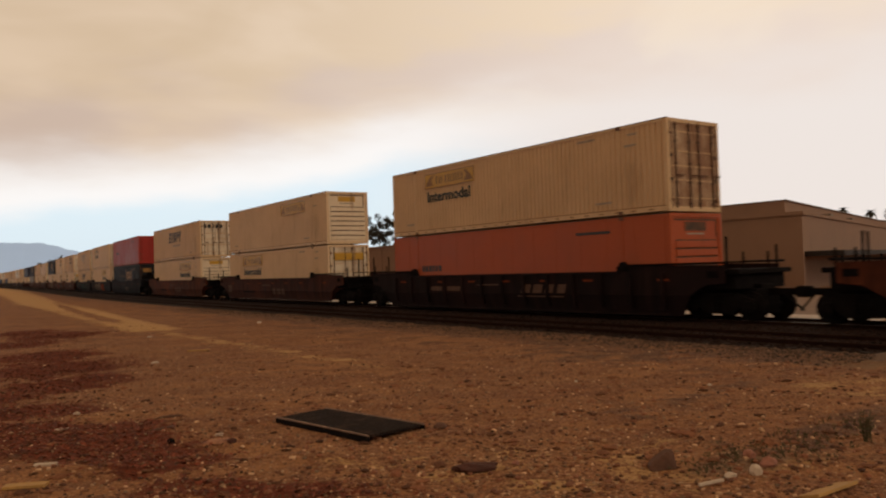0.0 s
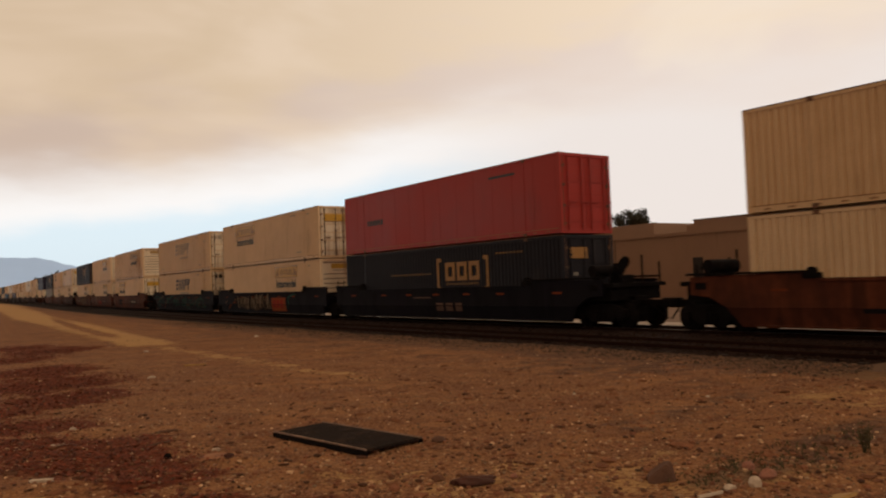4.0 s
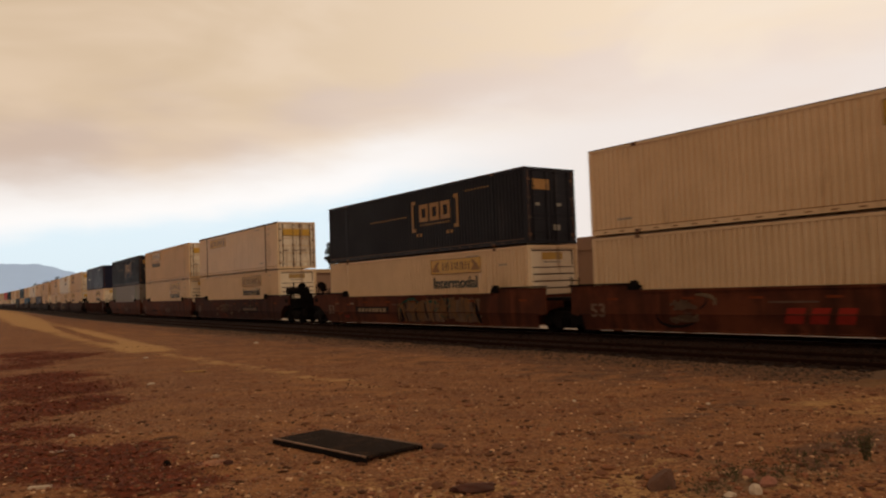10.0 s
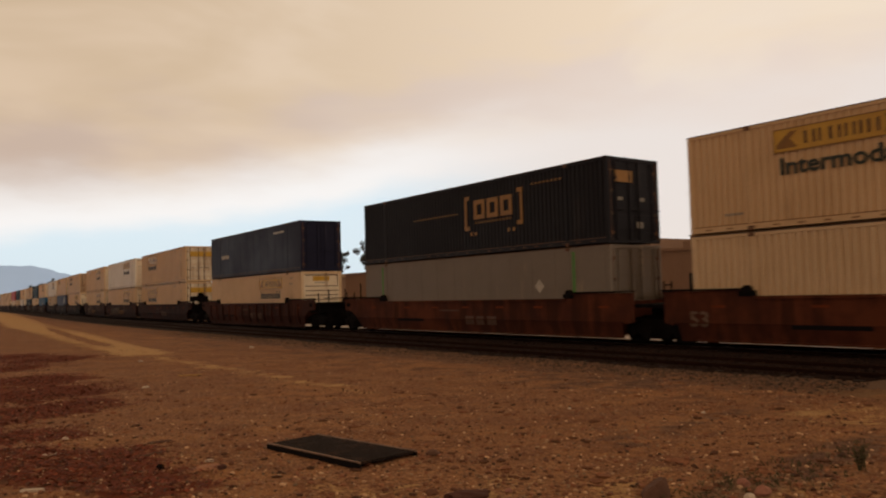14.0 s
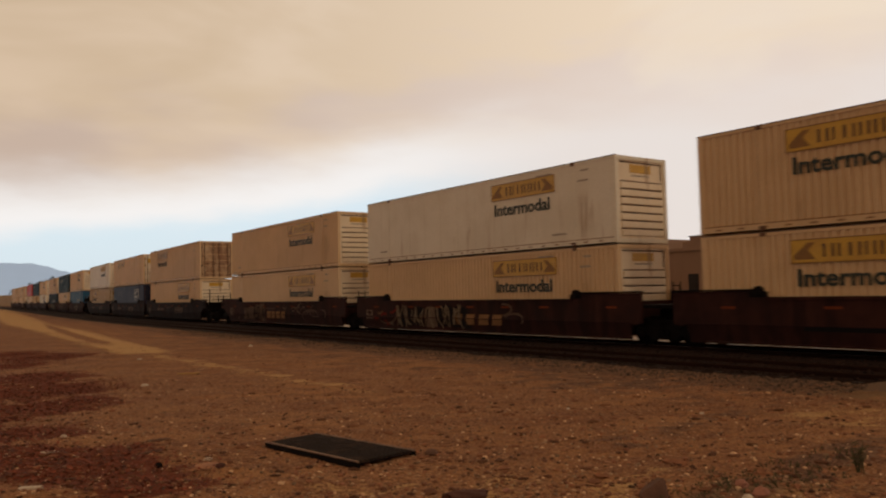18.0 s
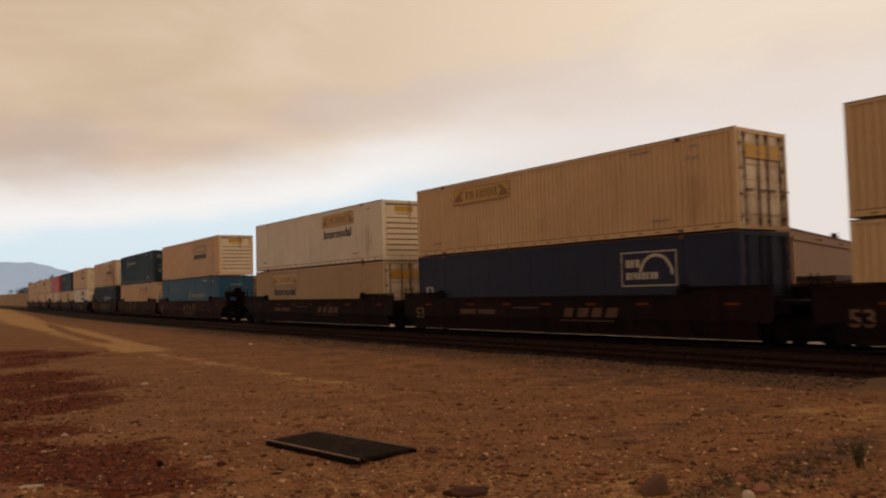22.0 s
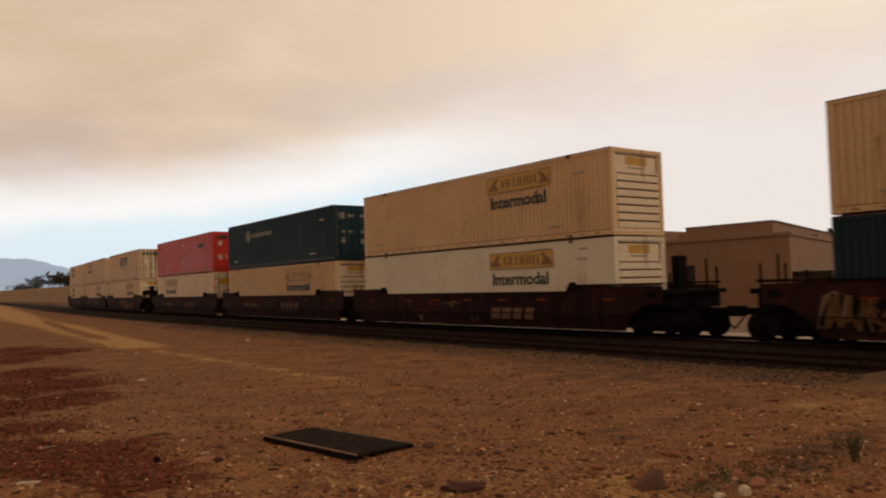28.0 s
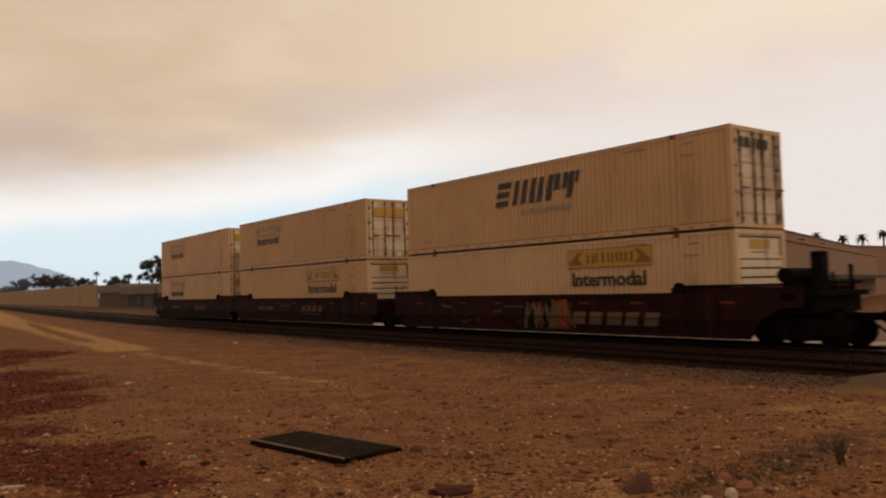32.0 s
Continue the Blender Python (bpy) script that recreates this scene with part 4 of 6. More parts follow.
def spray(side, y, rnd, kind, x0, x1, n, c, c2=3):
    """Sprayed shapes on a well side from x0 to x1: big outlined shapes, swirls, smears, small marks, a painted block, slanted name bars."""
    w = (x1 - x0) / n
    deep = 0
    if kind == "block":
        plain_bar(side, "paint_block", x0, x1, 0.34 if c == 6 else 0.66, 1.16 if c == 6 else 1.0, y - 0.006, GRAF[n])
        bar_row(side, x0 + 0.25, x1 - 0.2, 0.52 if c == 6 else 0.74, 1.02 if c == 6 else 0.92, 3 if c == 6 else 8, y - 0.012, GRAF[c], rnd, 0.1)
        return
    if kind == "band":
        plain_bar(side, "paint_band", x0, x1, 0.98, 1.38, y - 0.004, GRAF[3])
        return
    if kind == "slant":
        bar_row(side, x0, x1, 0.50, 0.92, n, y - 0.006, GRAF[c], rnd, 0.35)
        return
    for i in range(n):
        a = x0 + i * w
        deep = 0.006 + 0.0008 * (i % 9)
        if kind == "big":
            # a patch of fill, dark slashes and angular pale strokes over it
            lo, hi = rnd.uniform(0.32, 0.5), rnd.uniform(1.1, 1.36)
            j = lambda d: rnd.uniform(-d, d)
            bm = bmesh.new()
            poly_y(bm, [(a - 0.05 + j(0.1), lo), (a + w + j(0.15), lo + j(0.08)), (a + w * 1.05 + j(0.1), hi + j(0.06)), (a + w * 0.5, hi + j(0.1)), (a + j(0.12), hi - 0.06)], y - deep, y - 0.002)
            part("graffiti_fill", bm, GRAF[rnd.choice((c2, c2, 4, 3))], side, "sprayed graffiti fill")
            for q in range(3):
                u, lean = a + w * (q + rnd.random()) / 3, rnd.uniform(-0.35, 0.35)
                stroke(side, [(u - lean * 0.6, lo + j(0.08)), (u + j(0.08), 0.7 + j(0.1)), (u + lean * 0.6, hi + j(0.08))], rnd.uniform(0.10, 0.22), y - deep - 0.004, GRAF[rnd.choice((3, 3, c2, c))])
            for q in range(4):
                u = a + w * rnd.random()
                pts = [(u + j(0.3) * (k - 1), lo + (hi - lo) * v + j(0.1)) for k, v in enumerate(rnd.choice(((0, 0.5, 1, 0.6), (1, 0.2, 0.1), (0.1, 1, 0.4), (0.9, 1, 0.5, 0.1))))]
                stroke(side, pts, rnd.uniform(0.08, 0.15), y - deep - 0.008, GRAF[c])
        elif kind == "swirl":
            cx, cz = a + w * rnd.random(), rnd.uniform(0.66, 1.12)
            r, a0, sweep = rnd.uniform(0.22, 0.5), rnd.uniform(0, math.tau), rnd.uniform(1.6, 3.6)
            pts = [(cx + r * (1 + 0.5 * q / 9) * 1.5 * math.cos(a0 + sweep * q / 9), cz + r * 0.8 * math.sin(a0 + sweep * q / 9)) for q in range(10)]
            stroke(side, pts, rnd.uniform(0.05, 0.13), y - deep, GRAF[c if rnd.random() < 0.72 else rnd.choice((3, 4, 1))])
        elif kind == "smear":
            z = rnd.uniform(0.55, 1.15)
            u, v = x0 + (x1 - x0) * rnd.uniform(0, 0.5), x0 + (x1 - x0) * rnd.uniform(0.55, 1.0)
            pts = [(u + (v - u) * q / 5, z + rnd.uniform(-0.10, 0.10)) for q in range(6)]
            stroke(side, pts, rnd.uniform(0.1, 0.22), y - deep, GRAF[c])
        else:
            cx, z = a + w * rnd.random(), rnd.uniform(0.4, 1.2)
            pts = [(cx + 0.12 * q * rnd.uniform(0.5, 1.3), z + rnd.uniform(-0.14, 0.14)) for q in range(5)]
            stroke(side, pts, rnd.uniform(0.05, 0.11), y - deep, GRAF[c if rnd.random() < 0.6 else rnd.choice((0, 4, 5, 6))])


KNEE, LEAN = 0.74, 0.26


def lean_in(me):
    """Bend what is painted over the knee of the side on to the leaning lower plate."""
    if min((v.co.z for v in me.vertices), default=1) >= KNEE:
        return
    bm = bmesh.new()
    bm.from_mesh(me)
    bmesh.ops.bisect_plane(bm, geom=bm.verts[:] + bm.edges[:] + bm.faces[:], plane_co=(0, 0, KNEE), plane_no=(0, 0, 1))
    for v in bm.verts:
        if v.co.z < KNEE:
            v.co.y += LEAN * (KNEE - v.co.z)
    bm.to_mesh(me)
    bm.free()


def make_well(colour, front, back, graffiti, ribbed, number, gear, rnd):
    """front, back: 'c' coupler end, 'j' joint shared with the next unit, 'k' the same joint without the truck."""
    root = empty("well_car")
    name, r, g, b = colour
    mat = surface(name + "_well_paint", (r, g, b), (r * 0.5, g * 0.45, b * 0.5), 1.1, 0.8, 0.0, 0.15, 30.0, (r * 0.22, g * 0.25, b * 0.3), 0.9, True, 0.0, 0.12)
    for y, sg in ((-1.41, -1), (1.41, 1)):
        bm = bmesh.new()
        y0, y1 = sorted((y, y - sg * 0.10))
        # a coupler end reaches out over its truck and is cut away below
        tip = {1: front == "c", -1: back == "c"}
        foot = 0.10 if ribbed else 0.19
        up, low = [], []
        for e in (1, -1):
            o = [(8.80, KNEE), (9.35, 1.04), (9.98, 1.10), (9.98, 1.62)] if tip[e] else [(8.6, KNEE), (8.75, 0.66), (9.05, 0.72), (9.05, 1.66)]
            o += [(6.35, 1.69), (6.05, 1.50)]
            up += [(e * px, pz) for px, pz in (o if e > 0 else o[::-1])]
            q = [(8.40, foot), (8.80, KNEE)] if tip[e] else [(8.55, foot), (8.6, KNEE)]
            low += [(e * px, pz) for px, pz in (q if e > 0 else q[::-1])]
        poly_y(bm, up, y0, y1)
        # the lower plate leans in towards the floor of the well
        lean = low
        rows = [[bm.verts.new((px, y - sg * (q + LEAN * (KNEE - pz)), pz)) for px, pz in lean] for q in (0.0, 0.03)]
        bm.faces.new(rows[0])
        bm.faces.new(rows[1][::-1])
        for k in range(4):
            bm.faces.new((rows[0][k], rows[1][k], rows[1][(k + 1) % 4], rows[0][(k + 1) % 4]))
        side = part("side_sill", bm, mat, root)
        bm = bmesh.new()
        yo = sorted((y, y + sg * 0.05))
        box(bm, -6.05, 6.05, yo[0], yo[1], 1.42, 1.51, 0.008)
        part("flange", bm, mat, side)
        bm = bmesh.new()
        yl = sorted((y - sg * 0.14, y - sg * 0.06))
        box(bm, -8.0, 8.0, yl[0], yl[1], foot, foot + 0.06, 0.006)
        part("flange", bm, mat, side)
        bm = bmesh.new()
        yk = sorted((y, y + sg * 0.018))
        box(bm, -8.6, 8.6, yk[0], yk[1], KNEE - 0.015, KNEE + 0.02, 0.004)
        part("flange", bm, mat, side)
        for e in (1, -1):      # dark top plate over the raised end
            bm = bmesh.new()
            far = 10.1 if tip[e] else 9.1
            box(bm, *sorted((e * 6.38, e * far)), *sorted((y - sg * 0.10, y + sg * 0.07)), 1.665 if tip[e] else 1.68, 1.725 if tip[e] else 1.73, 0.008)
            part("top_plate", bm, M["steel"], side)
            if tip[e]:      # framed opening in the end of the side; a dark plate paints its shade
                bm = bmesh.new()
                for a, b, c, d in ((9.38, 9.86, 1.22, 1.255), (9.38, 9.86, 1.46, 1.495), (9.38, 9.415, 1.255, 1.46), (9.825, 9.86, 1.255, 1.46)):
                    box(bm, *sorted((e * a, e * b)), *sorted((y, y + sg * 0.02)), c, d)
                part("opening_rim", bm, mat, side)
                bm = bmesh.new()
                box(bm, *sorted((e * 9.415, e * 9.825)), *sorted((y, y + sg * 0.005)), 1.255, 1.46)
                part("opening", bm, M["steel"], side, "dark plate painting the shade inside an opening")
        if ribbed and sg < 0:
            for i in range(13):
                bm = bmesh.new()
                xx = -7.8 + i * 1.3
                box(bm, xx - 0.06, xx + 0.06, y - 0.09, y, 0.32, 1.43, 0.01)
                part("post", bm, mat, side)
        if sg < 0:
            for xx in (-6.25, 6.2, 7.6, 4.4, 2.2, 0.0, -2.2, -4.4, -7.4):
                bm = bmesh.new()
                if abs(xx) < 6.3 and abs(xx) > 6:
                    cyl(bm, (xx, y - 0.06, 1.68), (xx, y + 0.12, 1.68), 0.13, n=10)
                    box(bm, xx - 0.25, xx + 0.25, y - 0.03, y + 0.1, 1.50, 1.66, 0.01)
                    part("guide_roller", bm, M["steel"], side)
                else:
                    box(bm, xx, xx + 0.45, y - 0.016, y, 1.18, 1.25)
                    part("reflector", bm, GRAF[8], side, "orange reflector strip")
            if graffiti:
                for g in graffiti:
                    spray(side, y, rnd, *g)
            else:
                if name in ("maroon", "dark_brown"):
                    bar_row(side, 1.1, 3.7, 0.78, 1.09, 4, y, GRAF[7], rnd, 0.35)
                    plain_bar(side, "name_underline", 0.9, 3.4, 0.63, 0.68, y, GRAF[7])
                    for a in (-4.9, -3.7):
                        plain_bar(side, "number_block", a, a + 1.05, 0.84, 1.02, y, GRAF[7])
                else:
                    bar_row(side, 0.2, 2.3, 0.52, 0.86, 3, y, GRAF[7], rnd, 0.1)
                    plain_bar(side, "number_block", -5.0, -2.9, 0.60, 0.76, y, GRAF[3])
            plain_bar(side, "small_writing", -1.6, -0.2, 1.06, 1.11, y, GRAF[7])
            if number:
                lettering("53", -8.15, -7.5, 0.62, 1.08, y - 0.008, GRAF[4], side, 0.02, "number")
            for ob in side.children:
                if ob.name.split(".")[0] != "flange":
                    lean_in(ob.data)
    for x in (-8.2, 8.1):
        bm = bmesh.new()
        box(bm, x, x + 0.1, -1.31, 1.31, 0.28, 1.4)
        part("end_bulkhead", bm, mat, root)
    for i in range(9):
        bm = bmesh.new()
        x = -7.6 + i * 1.9
        box(bm, x - 0.12, x + 0.12, -1.31, 1.31, 0.25, 0.36)
        part("cross_bearer", bm, mat, root)
    for sg, end in ((1, front), (-1, back)):
        bm = bmesh.new()
        if end == "c":
            box(bm, *sorted((sg * 9.05, sg * 10.42)), -1.32, 1.32, 1.36, 1.50, 0.02)
            box(bm, *sorted((sg * 9.05, sg * 10.25)), -1.22, 1.22, 0.92, 1.36, 0.03)
            box(bm, *sorted((sg * 8.2, sg * 10.5)), -0.35, 0.35, 0.62, 1.05, 0.03)
            part("end_platform", bm, M["steel"], root)
            bm = bmesh.new()
            box(bm, *sorted((sg * 10.5, sg * 11.45)), -0.09, 0.09, 0.72, 0.92, 0.02)
            box(bm, *sorted((sg * 11.4, sg * 11.74)), -0.16, 0.16, 0.66, 0.98, 0.05)
            cyl(bm, (sg * 11.2, -0.3, 0.72), (sg * 11.66, -0.16, 0.30), 0.03, n=6)
            part("coupler", bm, M["steel"], root)
            make_truck(root, sg * 9.55)
            for yy in (-1.15, -0.45, 0.5, 1.15):
                bm = bmesh.new()
                h = rnd.choice((1.9, 2.1, 2.35))
                xx = sg * rnd.uniform(9.9, 10.38)
                cyl(bm, (xx, yy, 1.45), (xx, yy, h + 0.1), 0.035, n=6)
                part("handrail_post", bm, M["steel"], root)
            bm = bmesh.new()
            cyl(bm, (sg * 10.4, -1.0, 1.72), (sg * 10.4, 1.0, 1.72), 0.022, n=6)
            part("grab_iron", bm, M["steel"], root)
            side_of = "f" if sg > 0 else "b"
            if side_of + "t" in gear:      # a tall upright cabinet and post
                bm = bmesh.new()
                box(bm, *sorted((sg * 9.9, sg * 10.2)), -0.75, -0.35, 1.5, 2.55, 0.03)
                cyl(bm, (sg * 10.05, -0.85, 1.5), (sg * 10.05, -0.85, 2.45), 0.04, n=8)
                part("brake_stand", bm, M["steel"], root, "tall upright brake stand")
            if side_of + "w" in gear:      # hand brake wheel on its column
                bm = bmesh.new()
                cyl(bm, (sg * 10.25, -0.72, 1.45), (sg * 10.15, -0.72, 2.12), 0.075, n=8)
                box(bm, *sorted((sg * 10.0, sg * 10.32)), -0.86, -0.58, 1.85, 2.18, 0.04)
                part("brake_column", bm, M["steel"], root)
                bm = bmesh.new()
                bmesh.ops.create_cone(bm, cap_ends=True, segments=20, radius1=0.25, radius2=0.25, depth=0.06, matrix=Matrix.Translation((sg * 10.37, -0.72, 2.16)) @ Matrix.Rotation(math.pi / 2 + 0.45 * sg, 4, "Y"))
                part("brake_wheel", bm, M["steel"], root, "hand brake wheel")
            if side_of + "r" in gear:      # air reservoir lying across the end
                bm = bmesh.new()
                cyl(bm, (sg * 9.45, -1.28, 1.93), (sg * 9.45, 0.1, 1.93), 0.20, n=16)
                for yy in (-1.05, -0.2):
                    box(bm, *sorted((sg * 9.3, sg * 9.6)), yy - 0.05, yy + 0.05, 1.5, 1.80)
                part("air_reservoir", bm, M["steel"], root, "dark air reservoir lying across the end")
                bm = bmesh.new()
                box(bm, *sorted((sg * 9.75, sg * 10.1)), -0.6, 0.1, 1.48, 1.78, 0.05)
                cyl(bm, (sg * 9.6, -0.4, 1.86), (sg * 10.15, -0.66, 1.9), 0.03, n=6)
                part("brake_valve", bm, M["steel"], root)
        else:
            box(bm, *sorted((sg * 9.05, sg * 9.60)), -0.5, 0.5, 0.55, 1.15, 0.03)
            box(bm, *sorted((sg * 8.9, sg * 9.64)), -1.25, 1.25, 1.18, 1.30, 0.02)
            part("joint_end", bm, M["steel"], root)
            if end == "j":
                make_truck(root, sg * 9.70)
                bm = bmesh.new()
                x = sg * 9.15
                for yy in (-1.26, -0.9):
                    cyl(bm, (x, yy, 0.8), (x, yy, 2.0), 0.025, n=6)
                for k in range(5):
                    cyl(bm, (x, -1.26, 1.0 + k * 0.22), (x, -0.9, 1.0 + k * 0.22), 0.018, n=6)
                part("ladder", bm, M["steel"], root)
    tagged(root, "%s steel well car carrying two stacked containers" % name.replace("_", " "), "railway car", "well cars of the train")
    return root


BROWN, RED_BROWN, DARK, NAVY, MAROON = ("rust_brown", 0.085, 0.028, 0.018), ("red_brown", 0.135, 0.040, 0.019), ("dark_brown", 0.024, 0.011, 0.011), ("dark_navy", 0.009, 0.007, 0.013), ("maroon", 0.042, 0.013, 0.013)
WORN = ("worn_brown", 0.055, 0.019, 0.015)
ORANGE, RED = ("orange_paint", 0.42, 0.085, 0.022), ("red_paint", 0.36, 0.028, 0.022)
RED_FRESH = ("fresh_red_paint", 0.56, 0.031, 0.016)
BLACK, BLUE, STEELBLUE, TEAL, GREEN, DEEP = ("black_navy_paint", 0.015, 0.015, 0.022), ("navy_paint", 0.014, 0.016, 0.042), ("dull_blue_paint", 0.023, 0.030, 0.068), ("teal_blue_paint", 0.022, 0.095, 0.185), ("dark_green_paint", 0.012, 0.041, 0.064), ("deep_teal_paint", 0.014, 0.034, 0.052)
GREY, TAN = ("grey_paint", 0.23, 0.20, 0.17), ("tan_paint", 0.52, 0.38, 0.23)
H = "hunt"
# middle of the containers up the line at the start, front end, back end, upper and lower container, well colour, graffiti, ribbed
TRAIN = [
    (0.2, "c", "c", None, None, RED_BROWN, None, 0),
    (23.43, "c", "c", (H, "door", CREAM, "d"), ("plain", "nose", ORANGE, "s"), DARK, None, 1),
    (46.71, "c", "c", (H, "nose", WHITE, "n"), (H, "door", WHITE, ""), BROWN, None, 0),
    (70.25, "c", "c", ("swift", "door", CREAM, ""), (H, "nose", WHITE, ""), RED_BROWN, None, 0),
    (93.74, "c", "j", ("plain", "door", RED, "s"), ("bracket", "door", BLACK, ""), NAVY, None, 0),
    (113.11, "k", "j", (H, "door", WHITE, ""), (H, "nose", WHITE, "k"), NAVY, (("big", -4.85, 1.1, 6, 0, 3), ("block", 1.15, 3.4, 2, 6), ("swirl", 3.4, 5.0, 4, 1), ("small", -7.6, -5.4, 5, 2)), 0),
    (132.53, "k", "c", ("swift", "door", CREAM, "f"), ("swift", "door", CREAM, ""), NAVY, (("swirl", -8.6, 7.0, 46, 1), ("small", -8.4, -5.5, 6, 2), ("small", 3.0, 7.4, 8, 4)), 0),
    (155.80, "c", "j", (H, "nose", CREAM, "rf"), (H, "door", WHITE, ""), RED_BROWN, (("smear", -5.35, -2.6, 9, 3), ("block", 1.9, 4.9, 3, 0)), 0),
    (175.18, "k", "j", (H, "nose", WHITE, ""), (H, "nose", WHITE, ""), RED_BROWN, (("slant", -1.2, 0.9, 3, 6), ("smear", -5.0, -3.7, 6, 4), ("swirl", -4.9, -3.8, 4, 0), ("block", 2.0, 5.0, 3, 4)), 0),
    (194.62, "k", "c", ("bracket", "door", BLACK, ""), (H, "nose", WHITE, ""), RED_BROWN, (("big", -1.2, 5.2, 7, 5, 4), ("block", -5.1, -1.9, 3, 0), ("swirl", -1.2, 5.0, 9, 1), ("small", -7.5, -5.5, 5, 2)), 0),
    (218.06, "c", "j", (H, "door", WHITE, "spn"), (H, "nose", WHITE, "f"), BROWN, (("smear", -3.1, -0.9, 8, 4), ("block", 1.8, 4.8, 3, 4), ("small", -5, 5, 8, 2)), 0),
    (237.31, "k", "j", (H, "door", CREAM, ""), (H, "nose", WHITE, ""), RED_BROWN, None, 0),
    (256.66, "k", "c", ("bracket", "door", BLACK, ""), ("green_bars", "door", GREY, "s"), RED_BROWN, None, 0),
    (280.34, "c", "c", ("plainw", "door", BLUE, "s"), (H, "nose", WHITE, ""), BROWN, None, 1),
    (303.45, "c", "j", (H, "door", CREAM, ""), (H, "door", CREAM, ""), WORN, None, 0),
    (322.79, "k", "j", (H, "nose", BRIGHT, "s"), (H, "nose", CREAM, ""), WORN, (("big", -5.2, 0.0, 5, 0, 3), ("slant", -1.0, 2.4, 4, 5), ("small", -7.5, -5.0, 8, 6), ("swirl", -6.5, 5, 5, 4)), 0),
    (342.15, "k", "c", (H, "nose", CREAM, ""), (H, "nose", WHITE, ""), WORN, (("big", -5.3, -2.0, 4, 4, 3), ("slant", -1.6, 1.4, 4, 5), ("swirl", 1.8, 6.5, 9, 7), ("small", -7, 4, 10, 4)), 0),
    (365.80, "c", "j", (H, "door", CREAM, "fd"), (H, "nose", CREAM, ""), DARK, None, 0),
    (385.03, "k", "j", (H, "door", CREAM, "n"), ("square", "door", STEELBLUE, "s"), DARK, None, 0),
    (404.24, "k", "c", (H, "nose", BRIGHT, "s"), (H, "door", TAN, ""), DARK, None, 0),
    (427.80, "c", "j", (H, "nose", CREAM, ""), ("emblem", "nose", TEAL, "s"), WORN, (("band", -3.3, 2.6, 1, 3), ("big", -0.9, 2.6, 4, 0, 4), ("small", -7.5, -4, 4, 6)), 0),
    (447.14, "k", "j", ("emblem", "door", GREEN, ""), (H, "nose", CREAM, "n"), WORN, (("big", -6.2, 0.5, 8, 4, 3), ("small", 0.5, 5, 8, 4)), 0),
    (466.63, "k", "c", (H, "nose", CREAM, "r"), ("emblem", "nose", DEEP, ""), WORN, (("big", -8.4, -3.0, 7, 5, 3), ("big", -2.8, 4.5, 8, 0, 1), ("small", -8, 7, 22, 2), ("swirl", -6, 6, 10, 1)), 0),
    (489.98, "c", "j", (H, "nose", CREAM, ""), (H, "nose", BRIGHT, "s"), MAROON, (("slant", 1.7, 4.3, 4, 4), ("small", -5, 1, 5, 4)), 0),
    (509.31, "k", "j", ("emblem", "door", GREEN, ""), (H, "nose", CREAM, ""), MAROON, None, 0),
    (528.80, "k", "c", ("red", "door", RED_FRESH, "s"), (H, "door", WHITE, "s"), MAROON, None, 0),
    (552.36, "c", "j", ("swift", "door", CREAM, ""), (H, "nose", WHITE, ""), MAROON, (("big", -0.6, 1.7, 3, 0, 2), ("slant", 1.8, 5.6, 5, 4), ("small", -6, -1, 6, 4)), 0),
    (572.09, "k", "j", (H, "door", CREAM, ""), (H, "nose", CREAM, ""), MAROON, None, 0),
    (590.3, "k", "c", (H, "door", CREAM, ""), (H, "door", WHITE, ""), MAROON, None, 0),
]
ROLLING = []
# what stands on the end platforms: f front, b back; w brake wheel, r reservoir, t tall stand
GEAR = {24: ("bw",), 70: ("br",), 94: ("fr", "fw"), 195: ("bw",), 218: ("fr", "fw"), 303: ("fr", "fw"), 428: ("fr", "fw"), 490: ("ft",), 529: ("bt",), 552: ("fr", "ft")}


def make_train():
    rnd = random.Random(11)
    for s, a, b, up, low, well, graf, rib in TRAIN:
        w = make_well(well, a, b, graf, rib, rnd.random() < 0.5, GEAR.get(round(s), ()), rnd)
        ROLLING.append((w, s, RAIL))
        for spec, z in ((low, 0.37), (up, 0.37 + HIGH + 0.05)):
            if spec:
                ROLLING.append((make_container(spec, rnd), s, RAIL + z))


make_train()


